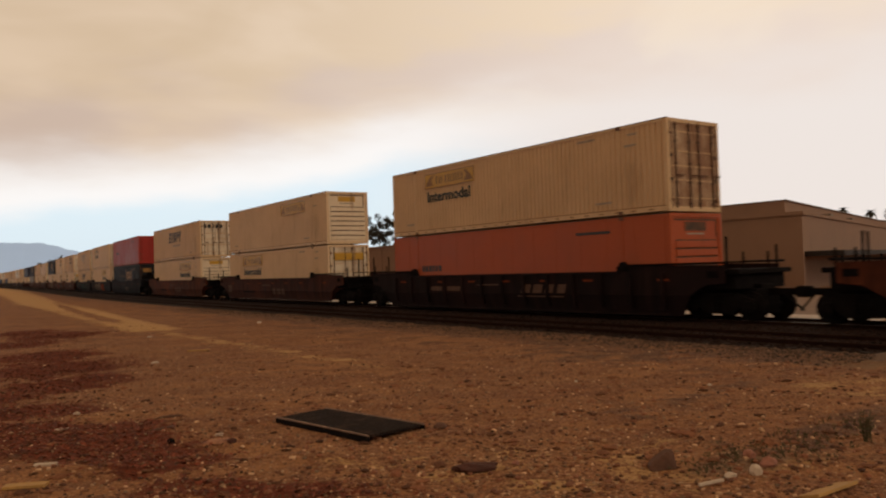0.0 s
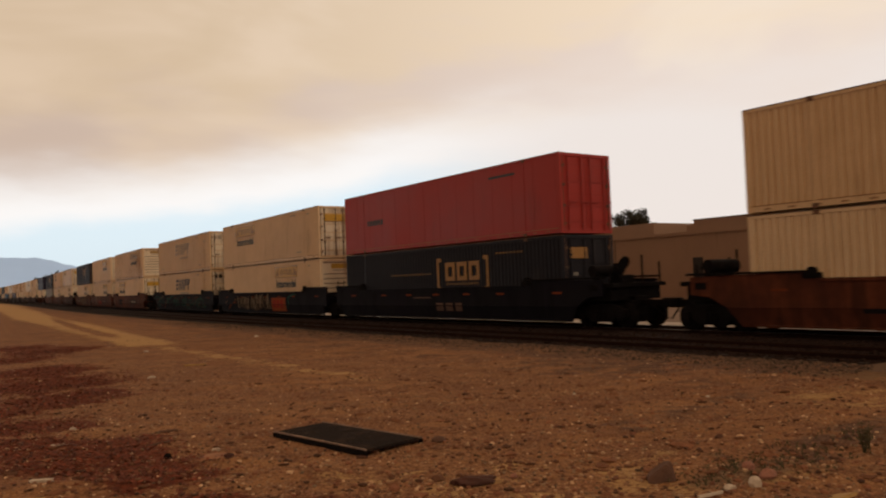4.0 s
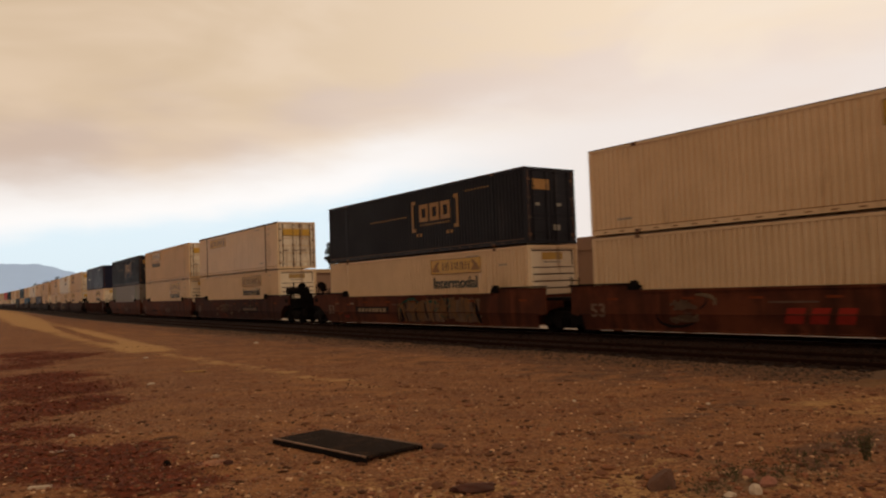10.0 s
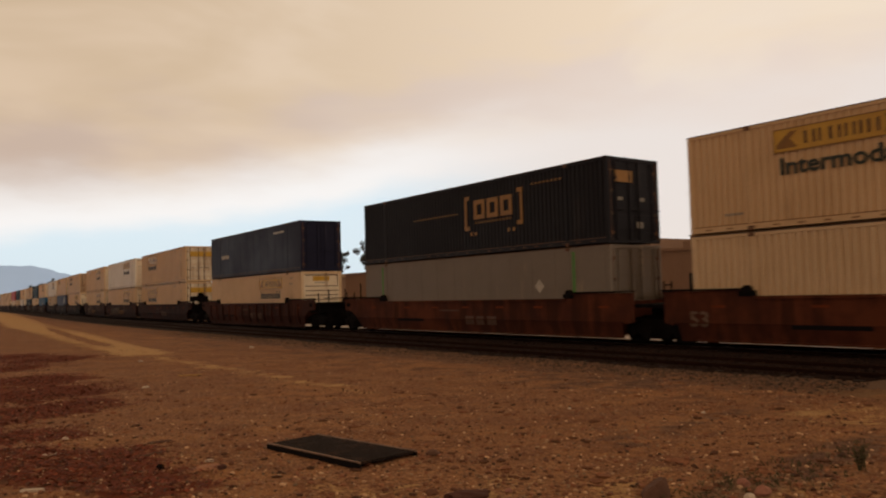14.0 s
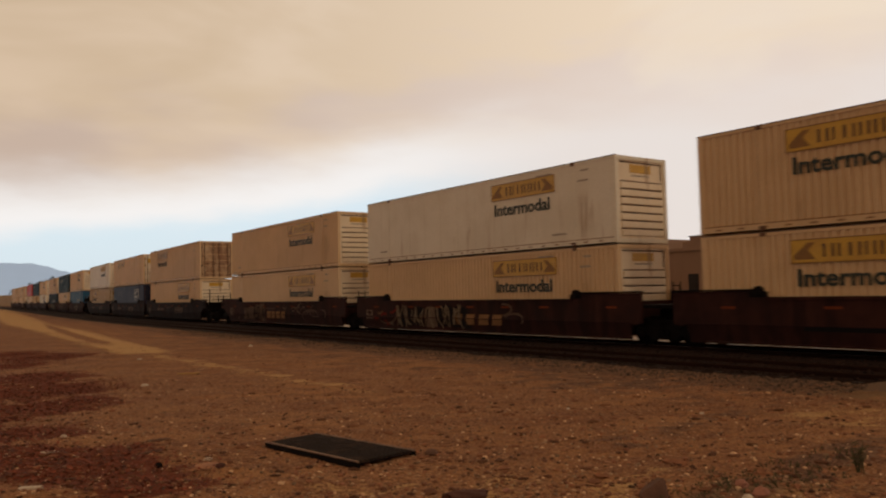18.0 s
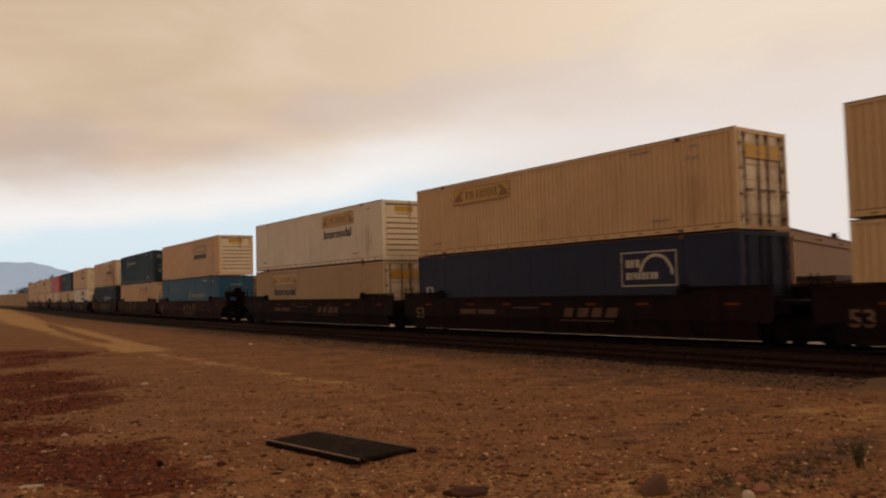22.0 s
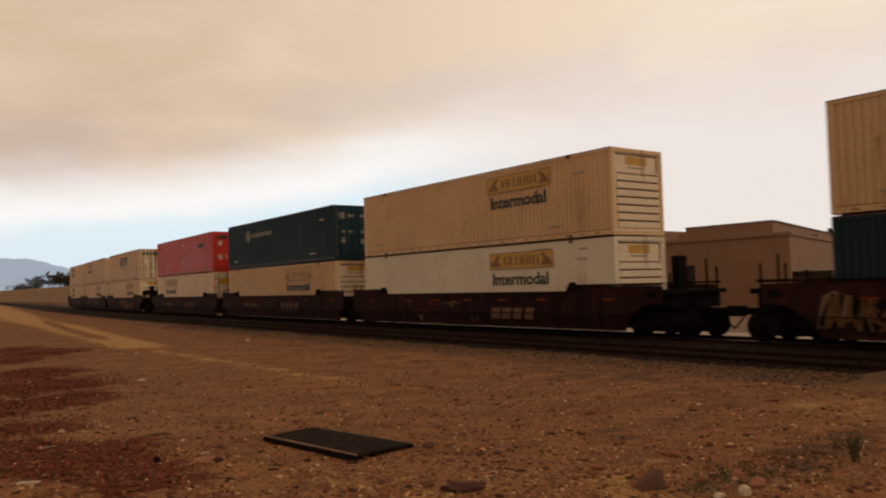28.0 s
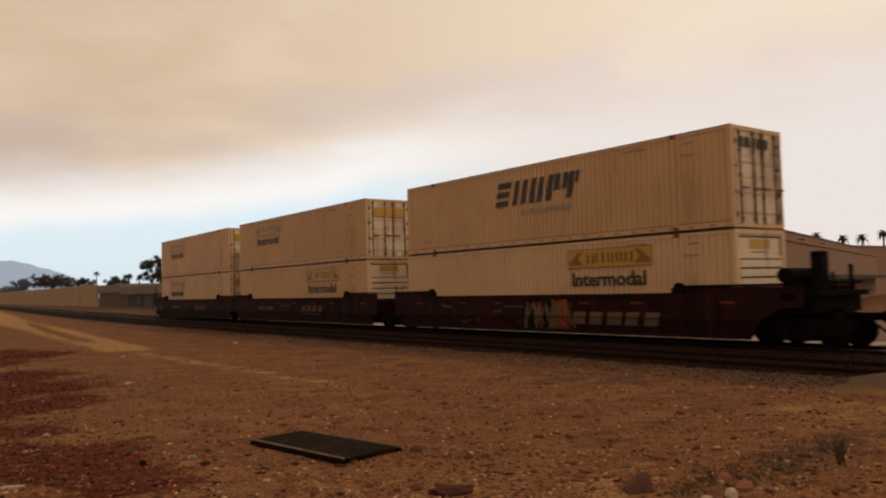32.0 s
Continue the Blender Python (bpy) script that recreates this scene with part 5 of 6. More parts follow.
# ---- beyond the tracks ----
def make_hills():
    """A ridge far up the line, with haze painted on it."""
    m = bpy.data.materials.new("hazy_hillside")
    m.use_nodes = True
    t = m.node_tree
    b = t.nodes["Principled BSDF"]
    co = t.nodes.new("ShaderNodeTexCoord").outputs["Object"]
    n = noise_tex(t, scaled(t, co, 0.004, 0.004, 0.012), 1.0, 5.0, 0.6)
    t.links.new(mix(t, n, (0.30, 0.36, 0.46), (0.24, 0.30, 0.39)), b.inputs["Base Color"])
    # haze is painted on: bluish base colour and a steady glow of the slope
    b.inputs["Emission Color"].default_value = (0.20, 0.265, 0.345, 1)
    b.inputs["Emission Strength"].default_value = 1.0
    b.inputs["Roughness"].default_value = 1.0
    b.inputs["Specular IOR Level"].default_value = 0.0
    bm = bmesh.new()
    R = 4000.0
    pts = ((17, 0.1), (20, 0.35), (22, 0.75), (24, 1.45), (25.2, 1.95), (26.3, 2.25), (27.4, 2.55), (29.7, 2.58), (31, 2.45), (33, 2.2), (37, 1.7), (42, 1.2), (50, 0.6), (60, 0.2))
    az = np.arange(17, 60.1, 0.25)
    el = np.interp(az, [p[0] for p in pts], [p[1] for p in pts])
    rows = []
    for a, e in zip(az, el):
        e = e + 0.06 * noise.noise((a * 1.3, 0, 0)) + 0.03 * noise.noise((a * 4.1, 2, 0))
        col = []
        for k in range(6):
            r = R - 600 + 120 * k
            h = max(0.0, r * math.tan(radians(max(e, 0.02))) * (k / 5) ** 0.8) + (0 if k in (0, 5) else 12 * noise.noise((a * 2.2, k * 1.7, 5)))
            col.append(bm.verts.new((-r * math.sin(radians(a)), r * math.cos(radians(a)), h - 2)))
        rows.append(col)
    for c, d in zip(rows, rows[1:]):
        for i in range(5):
            bm.faces.new((c[i], c[i + 1], d[i + 1], d[i]))
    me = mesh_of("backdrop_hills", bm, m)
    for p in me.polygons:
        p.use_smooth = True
    tagged(new("backdrop_hills", me), "far ridge with pale blue-grey haze painted on it", "hills", kind="structure")


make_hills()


def wall_box(root, name, s0, s1, off0, off1, z0, z1, mat, n=1, label="", skew=0.0):
    """A piece of building along the line from s0 to s1, between two offsets."""
    bm = bmesh.new()
    ring = []
    for i in range(n + 1):
        s = s0 + (s1 - s0) * i / n
        k = skew * (1 - i / n) if n > 2 else skew
        ring.append([bm.verts.new(line(s + k * (o - 20), o, z)[0]) for o, z in ((off0, z0), (off0, z1), (off1, z1), (off1, z0))])
    for a, b in zip(ring, ring[1:]):
        for k in range(4):
            bm.faces.new((a[k], a[(k + 1) % 4], b[(k + 1) % 4], b[k]))
    bm.faces.new(ring[0])
    bm.faces.new(ring[-1][::-1])
    return part(name, bm, mat, root, label)


def make_warehouse():
    root = tagged(empty("warehouse"), "low tan stucco warehouse with a stepped flat roofline", "building")
    O, K = 20.0, 0.37      # the end wall runs a little askew
    wall_box(root, "wall", 22.8, 76, O, O + 46, -0.3, 4.0, M["stucco"], 8, "", K)
    wall_box(root, "parapet_cap", 22.7, 76.1, O - 0.12, O + 46.1, 4.0, 4.18, M["stucco"], 8, "", K)
    wall_box(root, "upper_storey", 24.0, 29.9, O + 0.9, O + 45, 4.18, 4.90, M["stucco"], 2, "", K)
    wall_box(root, "upper_storey", 33.4, 40.6, O + 0.9, O + 12, 4.18, 5.0, M["stucco"], 2)
    wall_box(root, "upper_storey", 44.0, 49.0, O + 0.9, O + 14, 4.18, 4.9, M["stucco"], 2)
    wall_box(root, "upper_cap", 23.9, 30.0, O + 0.85, O + 45.1, 4.90, 4.95, M["roof"], 2, "", K)
    wall_box(root, "rear_wing", 41.5, 60, O + 44, O + 98, -0.3, 5.15, M["stucco"], 2)
    wall_box(root, "wing_cap", 41.4, 60.1, O + 43.9, O + 98.1, 5.15, 5.3, M["roof"], 2)
    wall_box(root, "roof_step", 30.0, 30.8, O + 0.9, O + 10, 4.18, 4.62, M["stucco"])
    for s in (36, 47, 58, 69):
        wall_box(root, "joint_strip", s, s + 0.06, O - 0.02, O, 0, 4.1, M["greywall"])
    # Dark plates standing slightly proud of the wall.
    wall_box(root, "dark_door", 43.0, 44.3, O - 0.05, O, 0, 2.5, M["darkwall"], 1, "dark flat door plate on the wall")
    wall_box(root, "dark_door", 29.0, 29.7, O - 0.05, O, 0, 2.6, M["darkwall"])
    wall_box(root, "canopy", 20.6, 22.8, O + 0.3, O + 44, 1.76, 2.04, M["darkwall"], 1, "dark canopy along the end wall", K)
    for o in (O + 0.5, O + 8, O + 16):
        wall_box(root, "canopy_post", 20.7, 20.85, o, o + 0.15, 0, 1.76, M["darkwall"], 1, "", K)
    for i in range(2):
        wall_box(root, "roof_vent", 22.9, 23.6, O + 9 + i * 8, O + 9.9 + i * 8, 4.18, 4.42, M["roof"], 1, "", K)


def make_walls_up_line():
    root = tagged(empty("yard_wall"), "long sand-coloured block wall beside the line", "wall", kind="structure")
    n = 20
    for i in range(n):
        s = 175.4 + i * 24
        wall_box(root, "wall_bay", s, s + 23.6, 12, 12.4, -0.4, 4.5 + (s - 177) * 0.0042, M["stucco2"], 2)
        wall_box(root, "pier", s + 23.6, s + 24, 11.85, 12.5, -0.4, 4.6 + (s - 177) * 0.0042, M["stucco2"])
    g = tagged(empty("shed"), "low grey block shed, shaded openings painted as dark plates", "building")
    wall_box(g, "wall", 150, 175, 12.5, 24, -0.4, 2.7, M["greywall"], 2)
    wall_box(g, "roof", 149.8, 175.3, 12.1, 24.4, 2.7, 4.2, M["roof"], 2)
    wall_box(g, "wall", 119, 149.7, 12.5, 24, -0.4, 2.2, M["greywall"], 2)
    wall_box(g, "roof", 118.5, 149.7, 12.1, 24.4, 2.2, 3.45, M["roof"], 2)
    # Dark plates on the wall paint the shade inside the openings.
    for s in (122, 131, 137, 141):
        wall_box(g, "opening", s, s + 3.2, 12.44, 12.5, 0.2, 2.0, M["darkwall"])
    h = tagged(empty("low_building"), "low tan building beside the line", "building")
    wall_box(h, "wall", 80, 116, 17, 30, -0.3, 3.9, M["stucco"], 3)
    wall_box(h, "roof", 79.7, 116.3, 16.8, 30.3, 3.9, 4.3, M["stucco2"], 3)


make_warehouse()
make_walls_up_line()


def make_tree(s, off, high, wide, seed, thin=1.0):
    rnd = random.Random(seed)
    root = empty("tree")
    root.matrix_basis = Matrix.Translation(line(s, off, 0)[0])
    bm = bmesh.new()
    top = Vector((rnd.uniform(-.3, .3), rnd.uniform(-.3, .3), high * 0.8))
    cyl(bm, (0, 0, -0.2), top * 0.55, 0.22, 0.14, 8)
    cyl(bm, top * 0.55, top, 0.14, 0.05, 8)
    ends = [top]
    for i in range(9):
        a, z = rnd.uniform(0, math.tau), rnd.uniform(0.42, 0.85)
        p = top * z
        q = p + Vector((math.cos(a) * wide * rnd.uniform(0.4, 0.9), math.sin(a) * wide * rnd.uniform(0.4, 0.9), high * rnd.uniform(0.08, 0.22)))
        cyl(bm, p, q, 0.07, 0.025, 6)
        ends += [q, (p + q) / 2 + Vector((0, 0, 0.3))]
    part("trunk", bm, M["bark"], root)
    vs, fs = [], []
    mid, tall = high * 0.71, high * 0.27
    spots = [e for e in ends]
    for i in range(34):
        u = Vector((rnd.gauss(0, 1), rnd.gauss(0, 1), rnd.gauss(0, 1))).normalized() * rnd.uniform(0.45, 0.92)
        spots.append(Vector((u.x * wide, u.y * wide, mid + u.z * tall)))
    for e in spots:
        sz = rnd.uniform(0.5, 0.95) * thin * max(1.0, wide / 4.2)
        for i in range(150):
            u = Vector((rnd.gauss(0, 1), rnd.gauss(0, 1), rnd.gauss(0, 0.8))).normalized() * sz * rnd.random() ** 0.5 + e
            a = Vector((rnd.gauss(0, 1), rnd.gauss(0, 1), rnd.gauss(0, 1))).normalized()
            b = a.orthogonal().normalized()
            d = a.cross(b)
            l = 0.15 * rnd.uniform(0.6, 1.5) * max(1.0, high / 14)
            k = len(vs)
            vs += [tuple(u + b * l), tuple(u + d * l * 0.45), tuple(u - b * l), tuple(u - d * l * 0.45)]
            fs.append((k, k + 1, k + 2, k + 3))
    me = bpy.data.meshes.new("crown")
    me.from_pydata(vs, [], fs)
    me.materials.append(M["leaf"])
    part("crown", me, None, root)
    return tagged(root, "dark green tree with an open leafy crown behind the buildings", "tree", "trees beyond the line")


def make_palm(p, high, seed):
    rnd = random.Random(seed)
    root = empty("palm_tree")
    root.matrix_basis = Matrix.Translation(p)
    bm = bmesh.new()
    cyl(bm, (0, 0, -0.2), (0.1, 0.1, high), 0.22, 0.15, 8)
    part("trunk", bm, M["bark"], root)
    bm = bmesh.new()
    for i in range(44):
        a, up = rnd.uniform(0, math.tau), rnd.uniform(-0.9, 1.1)
        d = Vector((math.cos(a), math.sin(a), 0))
        w = Vector((-d.y, d.x, 0)) * 0.22
        prev = None
        for k in range(5):
            f = k / 4
            p = Vector((0.1, 0.1, high)) + d * (1.25 * f) + Vector((0, 0, up * 1.1 * f - 0.8 * f * f))
            q = (bm.verts.new(p + w * (1 - f * 0.85)), bm.verts.new(p - w * (1 - f * 0.85)))
            if prev:
                bm.faces.new((prev[0], prev[1], q[1], q[0]))
            prev = q
    part("fronds", bm, M["palm"], root)
    return tagged(root, "tall thin palm with a small dark head of fronds", "palm tree", "palms in the distance")


for i, (s, o, h, w) in enumerate((
        (73.6, 60, 10.8, 3.9), (95.4, 60, 13.7, 4.8), (113, 60, 14.4, 4.6), (122, 62, 12.6, 3.4), (127.5, 60, 13.8, 3.6),
        (134, 62, 13.4, 3.6), (140, 61, 15.0, 4.6), (151, 60, 14.2, 4.4), (171, 60, 15.4, 3.6),
        (207, 30, 12.6, 4.2), (200, 32, 9.0, 3.5), (254, 30, 8.6, 3.6), (313, 30, 9.7, 4.5), (353, 30, 11.4, 4.5), (385, 30, 13.6, 5.5), (410, 30, 14.6, 5.5),
        (438, 30, 15.0, 5.5), (502, 30, 14.6, 6.5), (560, 34, 12, 9), (620, 34, 12, 9))):
    make_tree(s, o, h, w, 20 + i)


def palm_at(az, el, r, seed):
    """A palm whose head stands at that bearing and height of view."""
    make_palm((-r * math.sin(radians(az)), r * math.cos(radians(az)), 0), EYE + r * math.tan(radians(el)), seed)


for i, (s, o, h) in enumerate(((289, 30, 10.4), (236, 30, 8.0), (223, 30, 7.2), (262, 34, 8.6))):
    make_palm(line(s, o)[0], h, 60 + i)
for i, (a, e) in enumerate(((-26.45, 2.95), (-28.0, 2.72), (-29.1, 2.72), (-30.3, 2.92))):
    palm_at(a, e, 160, 80 + i)


# ---- things on the ground near the camera ----
def stone_mesh(rnd, size, flat=0.7, sub=1, jag=0.35):
    bm = bmesh.new()
    bmesh.ops.create_icosphere(bm, subdivisions=sub, radius=1)
    off = Vector((rnd.random() * 50, rnd.random() * 50, rnd.random() * 50))
    for v in bm.verts:
        v.co *= 1 + jag * noise.noise(v.co * 1.3 + off) + 0.12 * noise.noise(v.co * 4 + off)
        v.co.x *= size[0]
        v.co.y *= size[1]
        v.co.z *= size[2]
    return bm


def lay(name, bm, mat, x, y, dz, turn, label, category, group=""):
    me = mesh_of(name, bm, mat)
    ob = new(name, me)
    ob.matrix_basis = pose(x, y, ground_z(x, y) + dz, 0, 0, turn)
    return tagged(ob, label, category, group)


def rock_wedge():
    """An angular wedge-shaped rock."""
    bm = bmesh.new()
    pts = [(-0.17, -0.10, -0.03), (0.15, -0.12, -0.03), (0.19, 0.10, -0.03), (-0.13, 0.13, -0.03), (-0.15, -0.07, 0.05), (0.04, -0.09, 0.18), (0.13, -0.03, 0.21), (0.17, 0.05, 0.09), (-0.08, 0.08, 0.10), (0.06, 0.05, 0.19)]
    bmesh.ops.convex_hull(bm, input=[bm.verts.new(p) for p in pts])
    bmesh.ops.bevel(bm, geom=bm.edges[:], offset=0.012, segments=2, affect="EDGES")
    for v in bm.verts:
        v.co *= 0.78
        v.co += Vector((1, 0.6, 1)) * 0.012 * noise.noise(v.co * 14)
    return bm


def make_grate():
    """A dark panel lying on the dirt, with raised edge rails."""
    root = empty("metal_panel")
    a, b, c, d = Vector((-2.08, 9.34, 0)), Vector((-1.59, 9.86, 0)), Vector((-0.35, 8.67, 0)), Vector((-0.90, 8.14, 0))
    z = 0.058
    root.location = (-1.27, 9.2, ground_z(-1.27, 9.2))
    o = Vector((-1.27, 9.2, 0))
    P = [p - o for p in (a, b, c, d)]
    at = lambda u, v: P[0] * (1 - u) * (1 - v) + P[1] * (1 - u) * v + P[2] * u * v + P[3] * u * (1 - v)
    bm = bmesh.new()
    n = 26
    for i in range(n):
        for j in range(12):
            q = [at(u, v) for u, v in ((i / n, j / 12), ((i + 0.8) / n, j / 12), ((i + 0.8) / n, (j + 0.8) / 12), (i / n, (j + 0.8) / 12))]
            lo = [bm.verts.new(p + Vector((0, 0, z - 0.012))) for p in q]
            hi = [bm.verts.new(p + Vector((0, 0, z + 0.012))) for p in q]
            bm.faces.new(hi)
            for k in range(4):
                bm.faces.new((lo[k], lo[(k + 1) % 4], hi[(k + 1) % 4], hi[k]))
    q = [at(u, v) for u, v in ((0, 0), (1, 0), (1, 1), (0, 1))]
    bm.faces.new([bm.verts.new(p + Vector((0, 0, z - 0.015))) for p in q])
    part("mesh_sheet", bm, M["weave"], root)
    for v, e in ((0.0, 0.05), (1.0, 0.05)):
        bm = bmesh.new()
        p, q = at(-0.01, v), at(1.01, v)
        cyl(bm, p + Vector((0, 0, z + 0.012)), q + Vector((0, 0, z + 0.012)), 0.012, n=8)
        part("edge_rail", bm, M["panelrail"], root, "worn edge rail of the panel")
        # Dark upright face: the shadow under the raised edge, put into colour.
        bm = bmesh.new()
        box_dir = (q - p).normalized()
        sd = Vector((-box_dir.y, box_dir.x, 0)) * 0.018
        lo = [bm.verts.new(r) for r in (p - sd, q - sd, q + sd, p + sd)]
        hi = [bm.verts.new(r + Vector((0, 0, z))) for r in (p - sd, q - sd, q + sd, p + sd)]
        for k in range(4):
            bm.faces.new((lo[k], lo[(k + 1) % 4], hi[(k + 1) % 4], hi[k]))
        bm.faces.new(hi)
        part("skirt", bm, M["rubber"], root)
    for i in range(5):
        bm = bmesh.new()
        u = (i + 0.5) / 5
        p, q = at(u, 0), at(u, 1)
        cyl(bm, p + Vector((0, 0, z - 0.006)), q + Vector((0, 0, z - 0.006)), 0.012, n=6)
        part("cross_bar", bm, M["rubber"], root)
    return tagged(root, "black ridged mesh panel lying flat on the dirt", "metal panel")


rnd_g = random.Random(5)
make_grate()
lay("brown_rock", rock_wedge(), M["rock"], 1.74, 6.78, 0.0, 8, "angular brown rock on the dirt", "rock")
lay("flat_stone", stone_mesh(rnd_g, (0.19, 0.10, 0.045), sub=3, jag=0.5), M["redstone"], 0.17, 6.84, 0.02, 4, "flat dark red-brown stone on the dirt", "stone")
lay("pale_stone", stone_mesh(rnd_g, (0.052, 0.048, 0.052), sub=2, jag=0.2), M["whitestone"], 2.42, 6.46, 0.032, 0, "round pale stone among weeds", "stone")
lay("pale_stone", stone_mesh(rnd_g, (0.06, 0.04, 0.03), sub=2), M["whitestone"], 2.18, 6.36, 0.015, 30, "small pale stone on the dirt", "stone")
lay("brick_piece", stone_mesh(rnd_g, (0.08, 0.06, 0.045), sub=2, jag=0.5), M["pinkstone"], 2.62, 6.70, 0.02, 10, "broken pink brick piece", "brick")
lay("brick_piece", stone_mesh(rnd_g, (0.06, 0.05, 0.05), sub=2, jag=0.5), M["pinkstone"], 2.56, 6.95, 0.02, 50, "broken pink brick piece", "brick")
lay("dark_stone", stone_mesh(rnd_g, (0.08, 0.06, 0.045), sub=2), M["rock"], -0.16, 8.7, 0.02, 10, "small dark stone beside the panel", "stone")


def make_board(x, y, turn, l, w, tilt, mat, label):
    bm = bmesh.new()
    box(bm, -l / 2, l / 2, -w / 2, w / 2, 0, 0.025, 0.004)
    ob = new("board", mesh_of("board", bm, mat))
    ob.matrix_basis = pose(x, y, ground_z(x, y) + 0.005, tilt, 0, turn)
    return tagged(ob, label, "board")


make_board(2.74, 5.90, 36, 0.54, 0.17, -16, M["plank"], "yellowish weathered board lying on the dirt")
make_board(-3.84, 7.42, 8, 0.20, 0.07, 0, M["whitestone"], "short pale scrap of wood on the dirt")
make_board(-3.66, 6.74, 10, 0.34, 0.12, 0, M["plank"], "pale scrap board at the edge of the litter")
make_board(1.98, 6.22, 28, 0.26, 0.02, 0, M["whitestone"], "thin pale stick on the dirt")


for i, (x, y, sx, sy, sz, m, lab) in enumerate((
        (-6.92, 28.5, 0.09, 0.07, 0.05, "whitestone", "white scrap lying on the dirt"), (-6.14, 16.35, 0.09, 0.05, 0.03, "whitestone", "white scrap lying on the dirt"),
        (-4.89, 10.25, 0.045, 0.035, 0.025, "whitestone", "small white scrap on the dirt"), (-4.6, 9.3, 0.10, 0.025, 0.02, "whitestone", "pale thin scrap on the dirt"),
        (-8.94, 23.4, 0.08, 0.05, 0.03, "whitestone", "small white scrap on the dirt"), (-3.0, 8.37, 0.045, 0.04, 0.04, "rubber", "small black lump on the dirt"),
        (-2.29, 8.14, 0.055, 0.04, 0.035, "redstone", "dark lump of debris on the dirt"), (-2.5, 8.25, 0.2, 0.14, 0.03, "gravel", "dark clod of earth on the dirt"),
        (-3.55, 9.87, 0.16, 0.03, 0.02, "rock", "dark stick lying on the dirt"), (-3.35, 9.1, 0.18, 0.025, 0.02, "rock", "dark stick lying on the dirt"),
        (0.52, 6.96, 0.03, 0.03, 0.025, "pinkstone", "small red scrap on the dirt"), (-2.6, 8.75, 0.05, 0.04, 0.02, "whitestone", "small white scrap on the dirt"),
        (1.81, 11.72, 0.03, 0.025, 0.02, "whitestone", "small white scrap on the dirt"), (3.6, 11.2, 0.04, 0.03, 0.02, "whitestone", "small white scrap on the dirt"))):
    lay("debris_scrap" if m != "rock" else "stick", stone_mesh(random.Random(70 + i), (sx, sy, sz), sub=2, jag=0.4), M[m], x, y, sz * 0.35, 10 + 25 * i % 60, lab, "debris", "scattered debris")
make_board(-5.93, 18.5, 12, 0.5, 0.06, 0, M["plank"], "pale stick lying on the dirt")


def scatter_stones():
    """Loose gravel, denser near the camera."""
    rnd = random.Random(9)
    protos = []
    for i in range(6):
        bm = stone_mesh(rnd, (1, rnd.uniform(0.6, 0.9), rnd.uniform(0.4, 0.65)), sub=1, jag=0.5)
        bm.verts.index_update()
        protos.append(([v.co.copy() for v in bm.verts], [[v.index for v in f.verts] for f in bm.faces]))
        bm.free()
    for name, mat, count, lo, hi, label in (("gravel", M["gravel"], 8500, 0.007, 0.024, "loose brown gravel on the dirt"),
                                           ("pale_gravel", M["sandstone"], 6500, 0.006, 0.022, "scattered pale stones on the dirt"),
                                           ("ballast_spill", M["spill"], 9000, 0.015, 0.040, "dark ballast stones spilled at the edge of the tracks"),
                                           ("ballast_stones", M["bedstone"], 16000, 0.020, 0.045, "dark stones of the ballast bed"),
                                           ("earth_clumps", M["clump"], 2600, 0.025, 0.075, "dark flattened clumps of earth on the dirt"),
                                           ("dark_clods", M["clod"], 3800, 0.010, 0.032, "dark reddish clods of dirt")):
        vs, fs = [], []
        for i in range(count):
            a = radians(rnd.uniform(-34, 34))
            r = 5.0 / max(0.16, 1 - rnd.random() ** 0.8 * 0.86)
            x, y = r * math.sin(a), r * math.cos(a)
            if name == "ballast_spill":
                u, v = 7 + 40 * rnd.random() ** 1.4, rnd.gauss(15.1, 0.75)
                p = AHEAD * u + ACROSS * (v + float(np.interp(u, _x, _y)))
                x, y = p.x, p.y
            if name == "ballast_stones":
                u, v = -4 + 44 * rnd.random() ** 1.3, rnd.uniform(15.75, 22.3)
                p = AHEAD * u + ACROSS * (v + float(np.interp(u, _x, _y)))
                x, y = p.x, p.y
            s, lat = across_of(x, y)
            if name == "ballast_stones":
                lat = 12
            if lat > 15.6 or (lat > 13.5 and name not in ("gravel", "ballast_spill")):
                continue
            if name == "earth_clumps" and (r > 17 or noise.noise((x * 0.9, y * 1.4, 11)) < rnd.uniform(-0.25, 0.5)):
                continue
            z = ground_z(x, y) if name != "ballast_stones" else -0.135
            size = (lo + (hi * 1.3 - lo) * rnd.random() ** 2.6) * (1 if rnd.random() < 0.985 else 1.7)
            c, sn = math.cos(i * 1.7), math.sin(i * 1.7)
            pv, pf = protos[i % 6]
            tall = 0.4 if name == "earth_clumps" else 1.0
            k = len(vs)
            vs += [(x + (p.x * c - p.y * sn) * size, y + (p.x * sn + p.y * c) * size, z + p.z * size * tall + size * 0.2 * tall) for p in pv]
            fs += [[q + k for q in f] for f in pf]
        me = bpy.data.meshes.new(name)
        me.from_pydata(vs, [], fs)
        me.materials.append(mat)
        tagged(new(name, me), label, "gravel", kind="stuff")


scatter_stones()


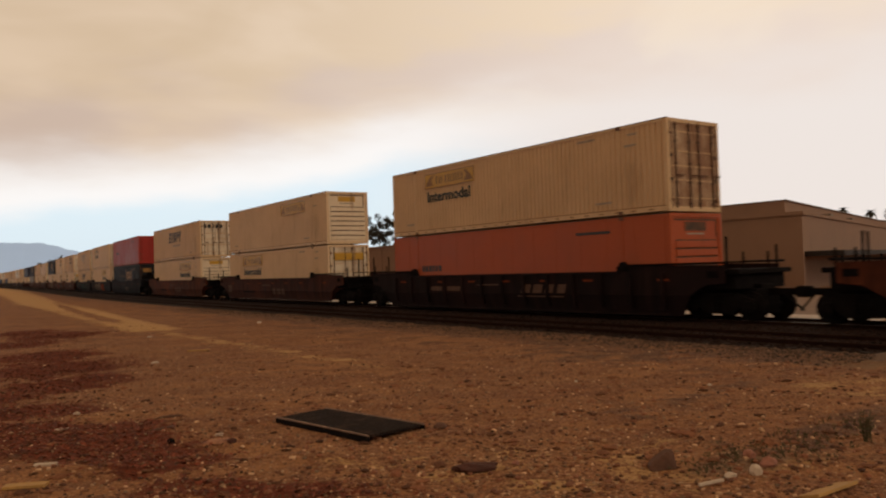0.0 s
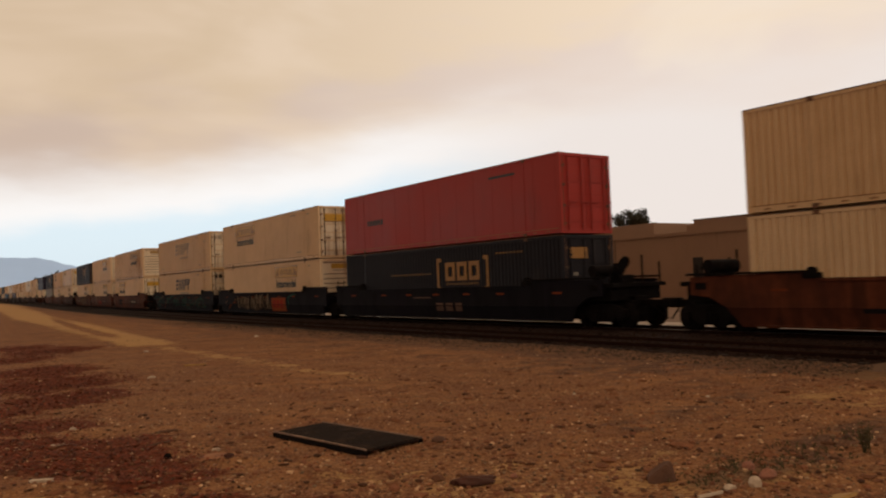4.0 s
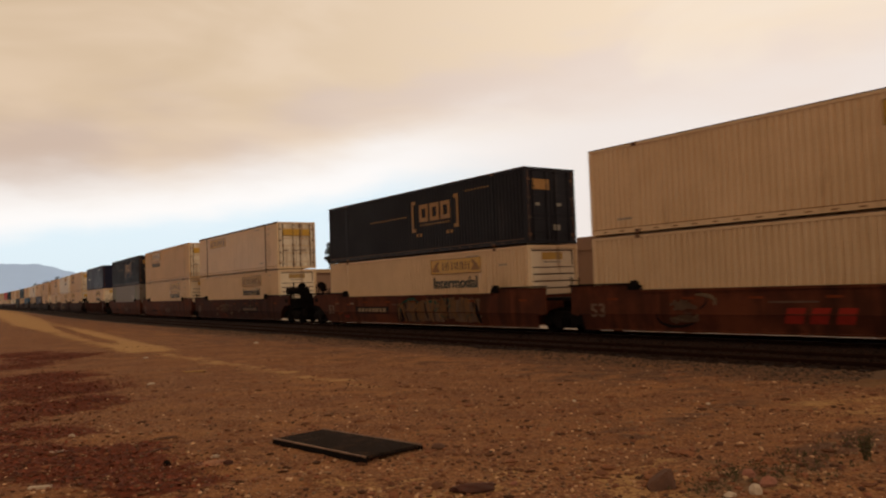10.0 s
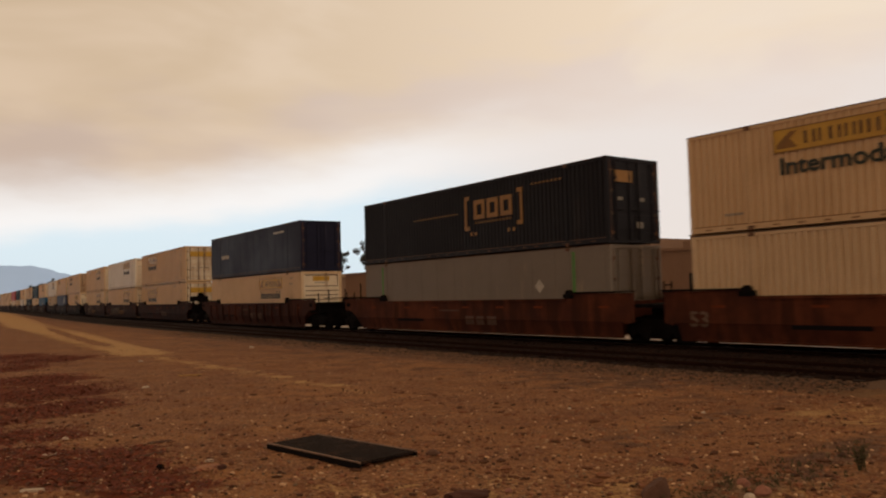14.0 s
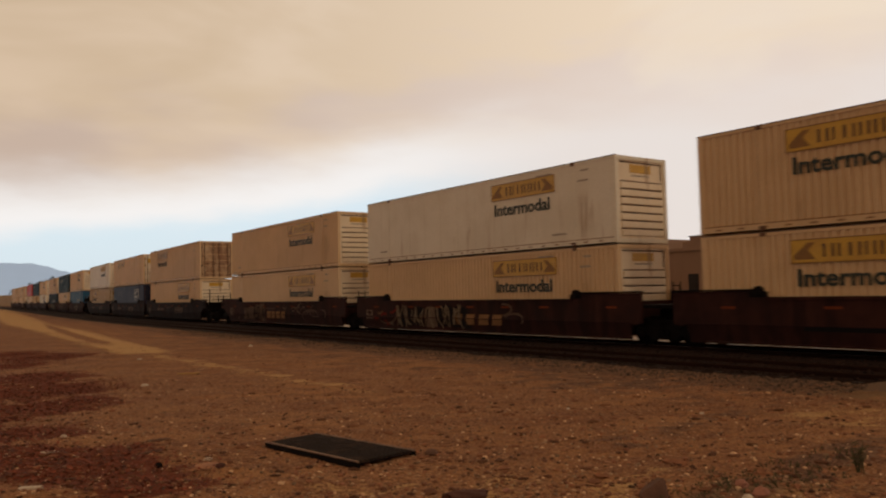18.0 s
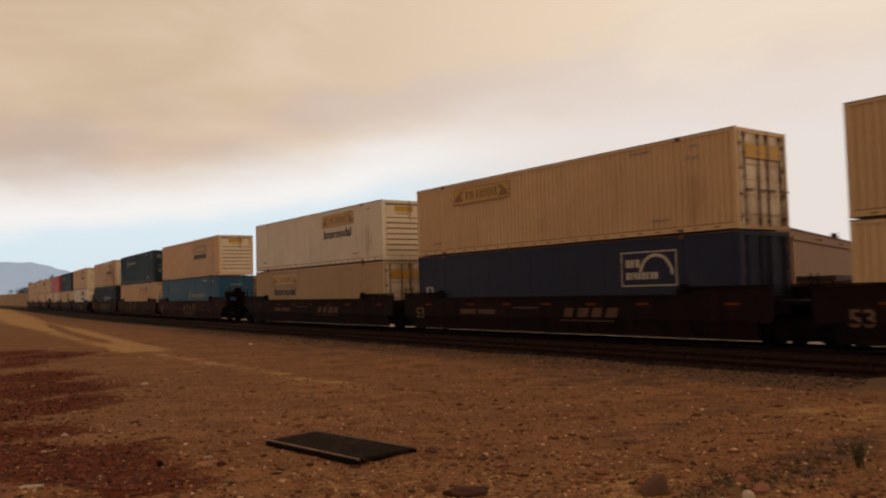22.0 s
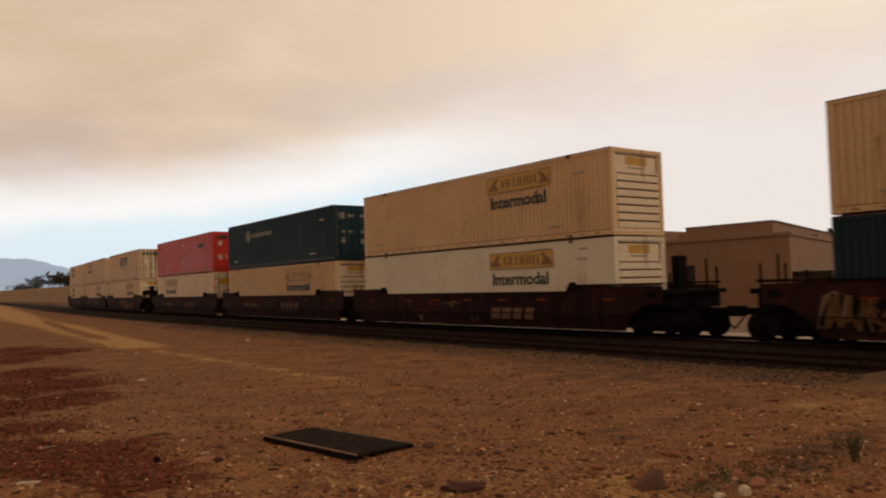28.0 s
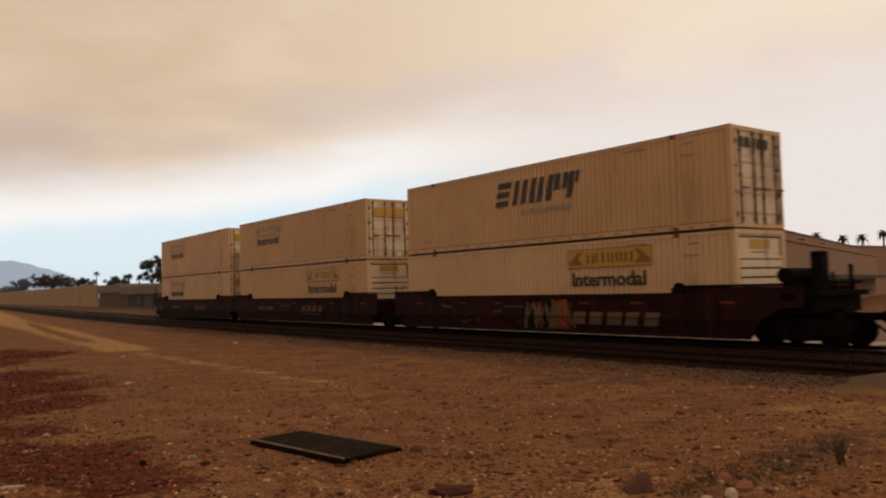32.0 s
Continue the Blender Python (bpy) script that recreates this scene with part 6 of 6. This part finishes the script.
def scatter_litter():
    """Dry red-brown leaves lying in drifts at the roadside."""
    rnd = random.Random(21)
    vs, fs = [], []
    count = 0
    while count < 12000:
        x, y = rnd.uniform(-15, -0.5), rnd.uniform(6.0, 27)
        if abs(x) > y * 0.66 or zones(x, y)[1] < rnd.uniform(0.25, 0.9) + 0.35 * noise.noise((x * 1.3, y * 1.3, 0)):
            continue
        count += 1
        z = ground_z(x, y) + rnd.uniform(0.004, 0.03)
        a = rnd.uniform(0, math.tau)
        l, w = rnd.uniform(0.015, 0.045), rnd.uniform(0.008, 0.022)
        d, e = Vector((math.cos(a), math.sin(a), rnd.uniform(-0.4, 0.4))) * l, Vector((-math.sin(a), math.cos(a), rnd.uniform(-0.5, 0.5))) * w
        c = Vector((x, y, z))
        k = len(vs)
        vs += [tuple(c + d), tuple(c + e), tuple(c - d), tuple(c - e)]
        fs.append((k, k + 1, k + 2, k + 3))
    me = bpy.data.meshes.new("leaf_litter")
    me.from_pydata(vs, [], fs)
    me.materials.append(M["litter"])
    tagged(new("leaf_litter", me), "dry red-brown leaves drifted on the dirt", "leaf litter", kind="stuff")


scatter_litter()


def make_weed(x, y, high, n, seed, label):
    rnd = random.Random(seed)
    root = empty("weed")
    root.location = (x, y, ground_z(x, y))
    bm = bmesh.new()
    for i in range(n):
        a = rnd.uniform(0, math.tau)
        l = high * rnd.uniform(0.5, 1.0)
        sp = high * rnd.uniform(0.05, 0.22 if high > 0.2 else 0.9)
        wide = 0.02 if high > 0.2 else 0.15
        base = Vector((rnd.gauss(0, wide), rnd.gauss(0, wide), 0))
        tip = base + Vector((math.cos(a) * sp, math.sin(a) * sp, l))
        cyl(bm, base, tip, 0.005, 0.002, 4, False)
        for j in range(7 if high > 0.2 else 4):
            p = base.lerp(tip, 0.3 + 0.1 * j)
            d = Vector((rnd.gauss(0, 1), rnd.gauss(0, 1), rnd.gauss(0.4, 0.5))).normalized()
            w = d.orthogonal().normalized() * (0.008 if high > 0.2 else 0.004)
            e = 0.035 + high * 0.05 if high > 0.2 else 0.026
            bm.faces.new([bm.verts.new(q) for q in (p, p + d * e * 0.5 + w, p + d * e, p + d * e * 0.5 - w)])
    part("foliage", bm, M["weed"], root)["kind"] = "stuff"
    return tagged(root, label, "weed", "weeds")


make_weed(3.82, 7.42, 0.30, 13, 1, "upright dry green weed standing in the dirt")
for i, (x, y, h) in enumerate(((2.2, 6.75, 0.07), (2.45, 6.95, 0.09), (2.9, 7.2, 0.08), (2.05, 6.6, 0.05), (3.3, 7.8, 0.08), (2.7, 7.0, 0.07), (3.0, 6.9, 0.06), (3.5, 7.5, 0.07), (2.6, 7.3, 0.06), (3.9, 8.1, 0.07))):
    make_weed(x, y, h * 0.75, 20, 30 + i, "low dry tuft of weeds in the dirt")


def make_crossing():
    """The edge of an old asphalt crossing, a low mound beside the near track."""
    bm = bmesh.new()
    n, m = 14, 8
    rows = []
    for i in range(n + 1):
        s = 7.6 - 12 * i / n
        row = []
        for j in range(m + 1):
            lat = 14.3 + 4.6 * j / m
            f = smooth(0, 0.12, i / n) * smooth(0, 0.3, j / m) * (1 - smooth(0.85, 1.0, j / m))
            p = AHEAD * s + ACROSS * lat
            row.append(bm.verts.new((p.x, p.y, -0.20 + 0.235 * f)))
        rows.append(row)
    for a, b in zip(rows, rows[1:]):
        for j in range(m):
            bm.faces.new((a[j], a[j + 1], b[j + 1], b[j]))
    ob = new("asphalt_mound", mesh_of("asphalt_mound", bm, M["asphalt"]))
    for p in ob.data.polygons:
        p.use_smooth = True
    tagged(ob, "low mound of old asphalt at the side of the track", "asphalt", kind="structure")


make_crossing()


def motions():
    """The train rolls by towards the right."""
    for ob, s, z in ROLLING:
        walk(ob, [(float(t), line_pose(s - travelled(t), CENTRE, z)) for t in range(33)])


motions()
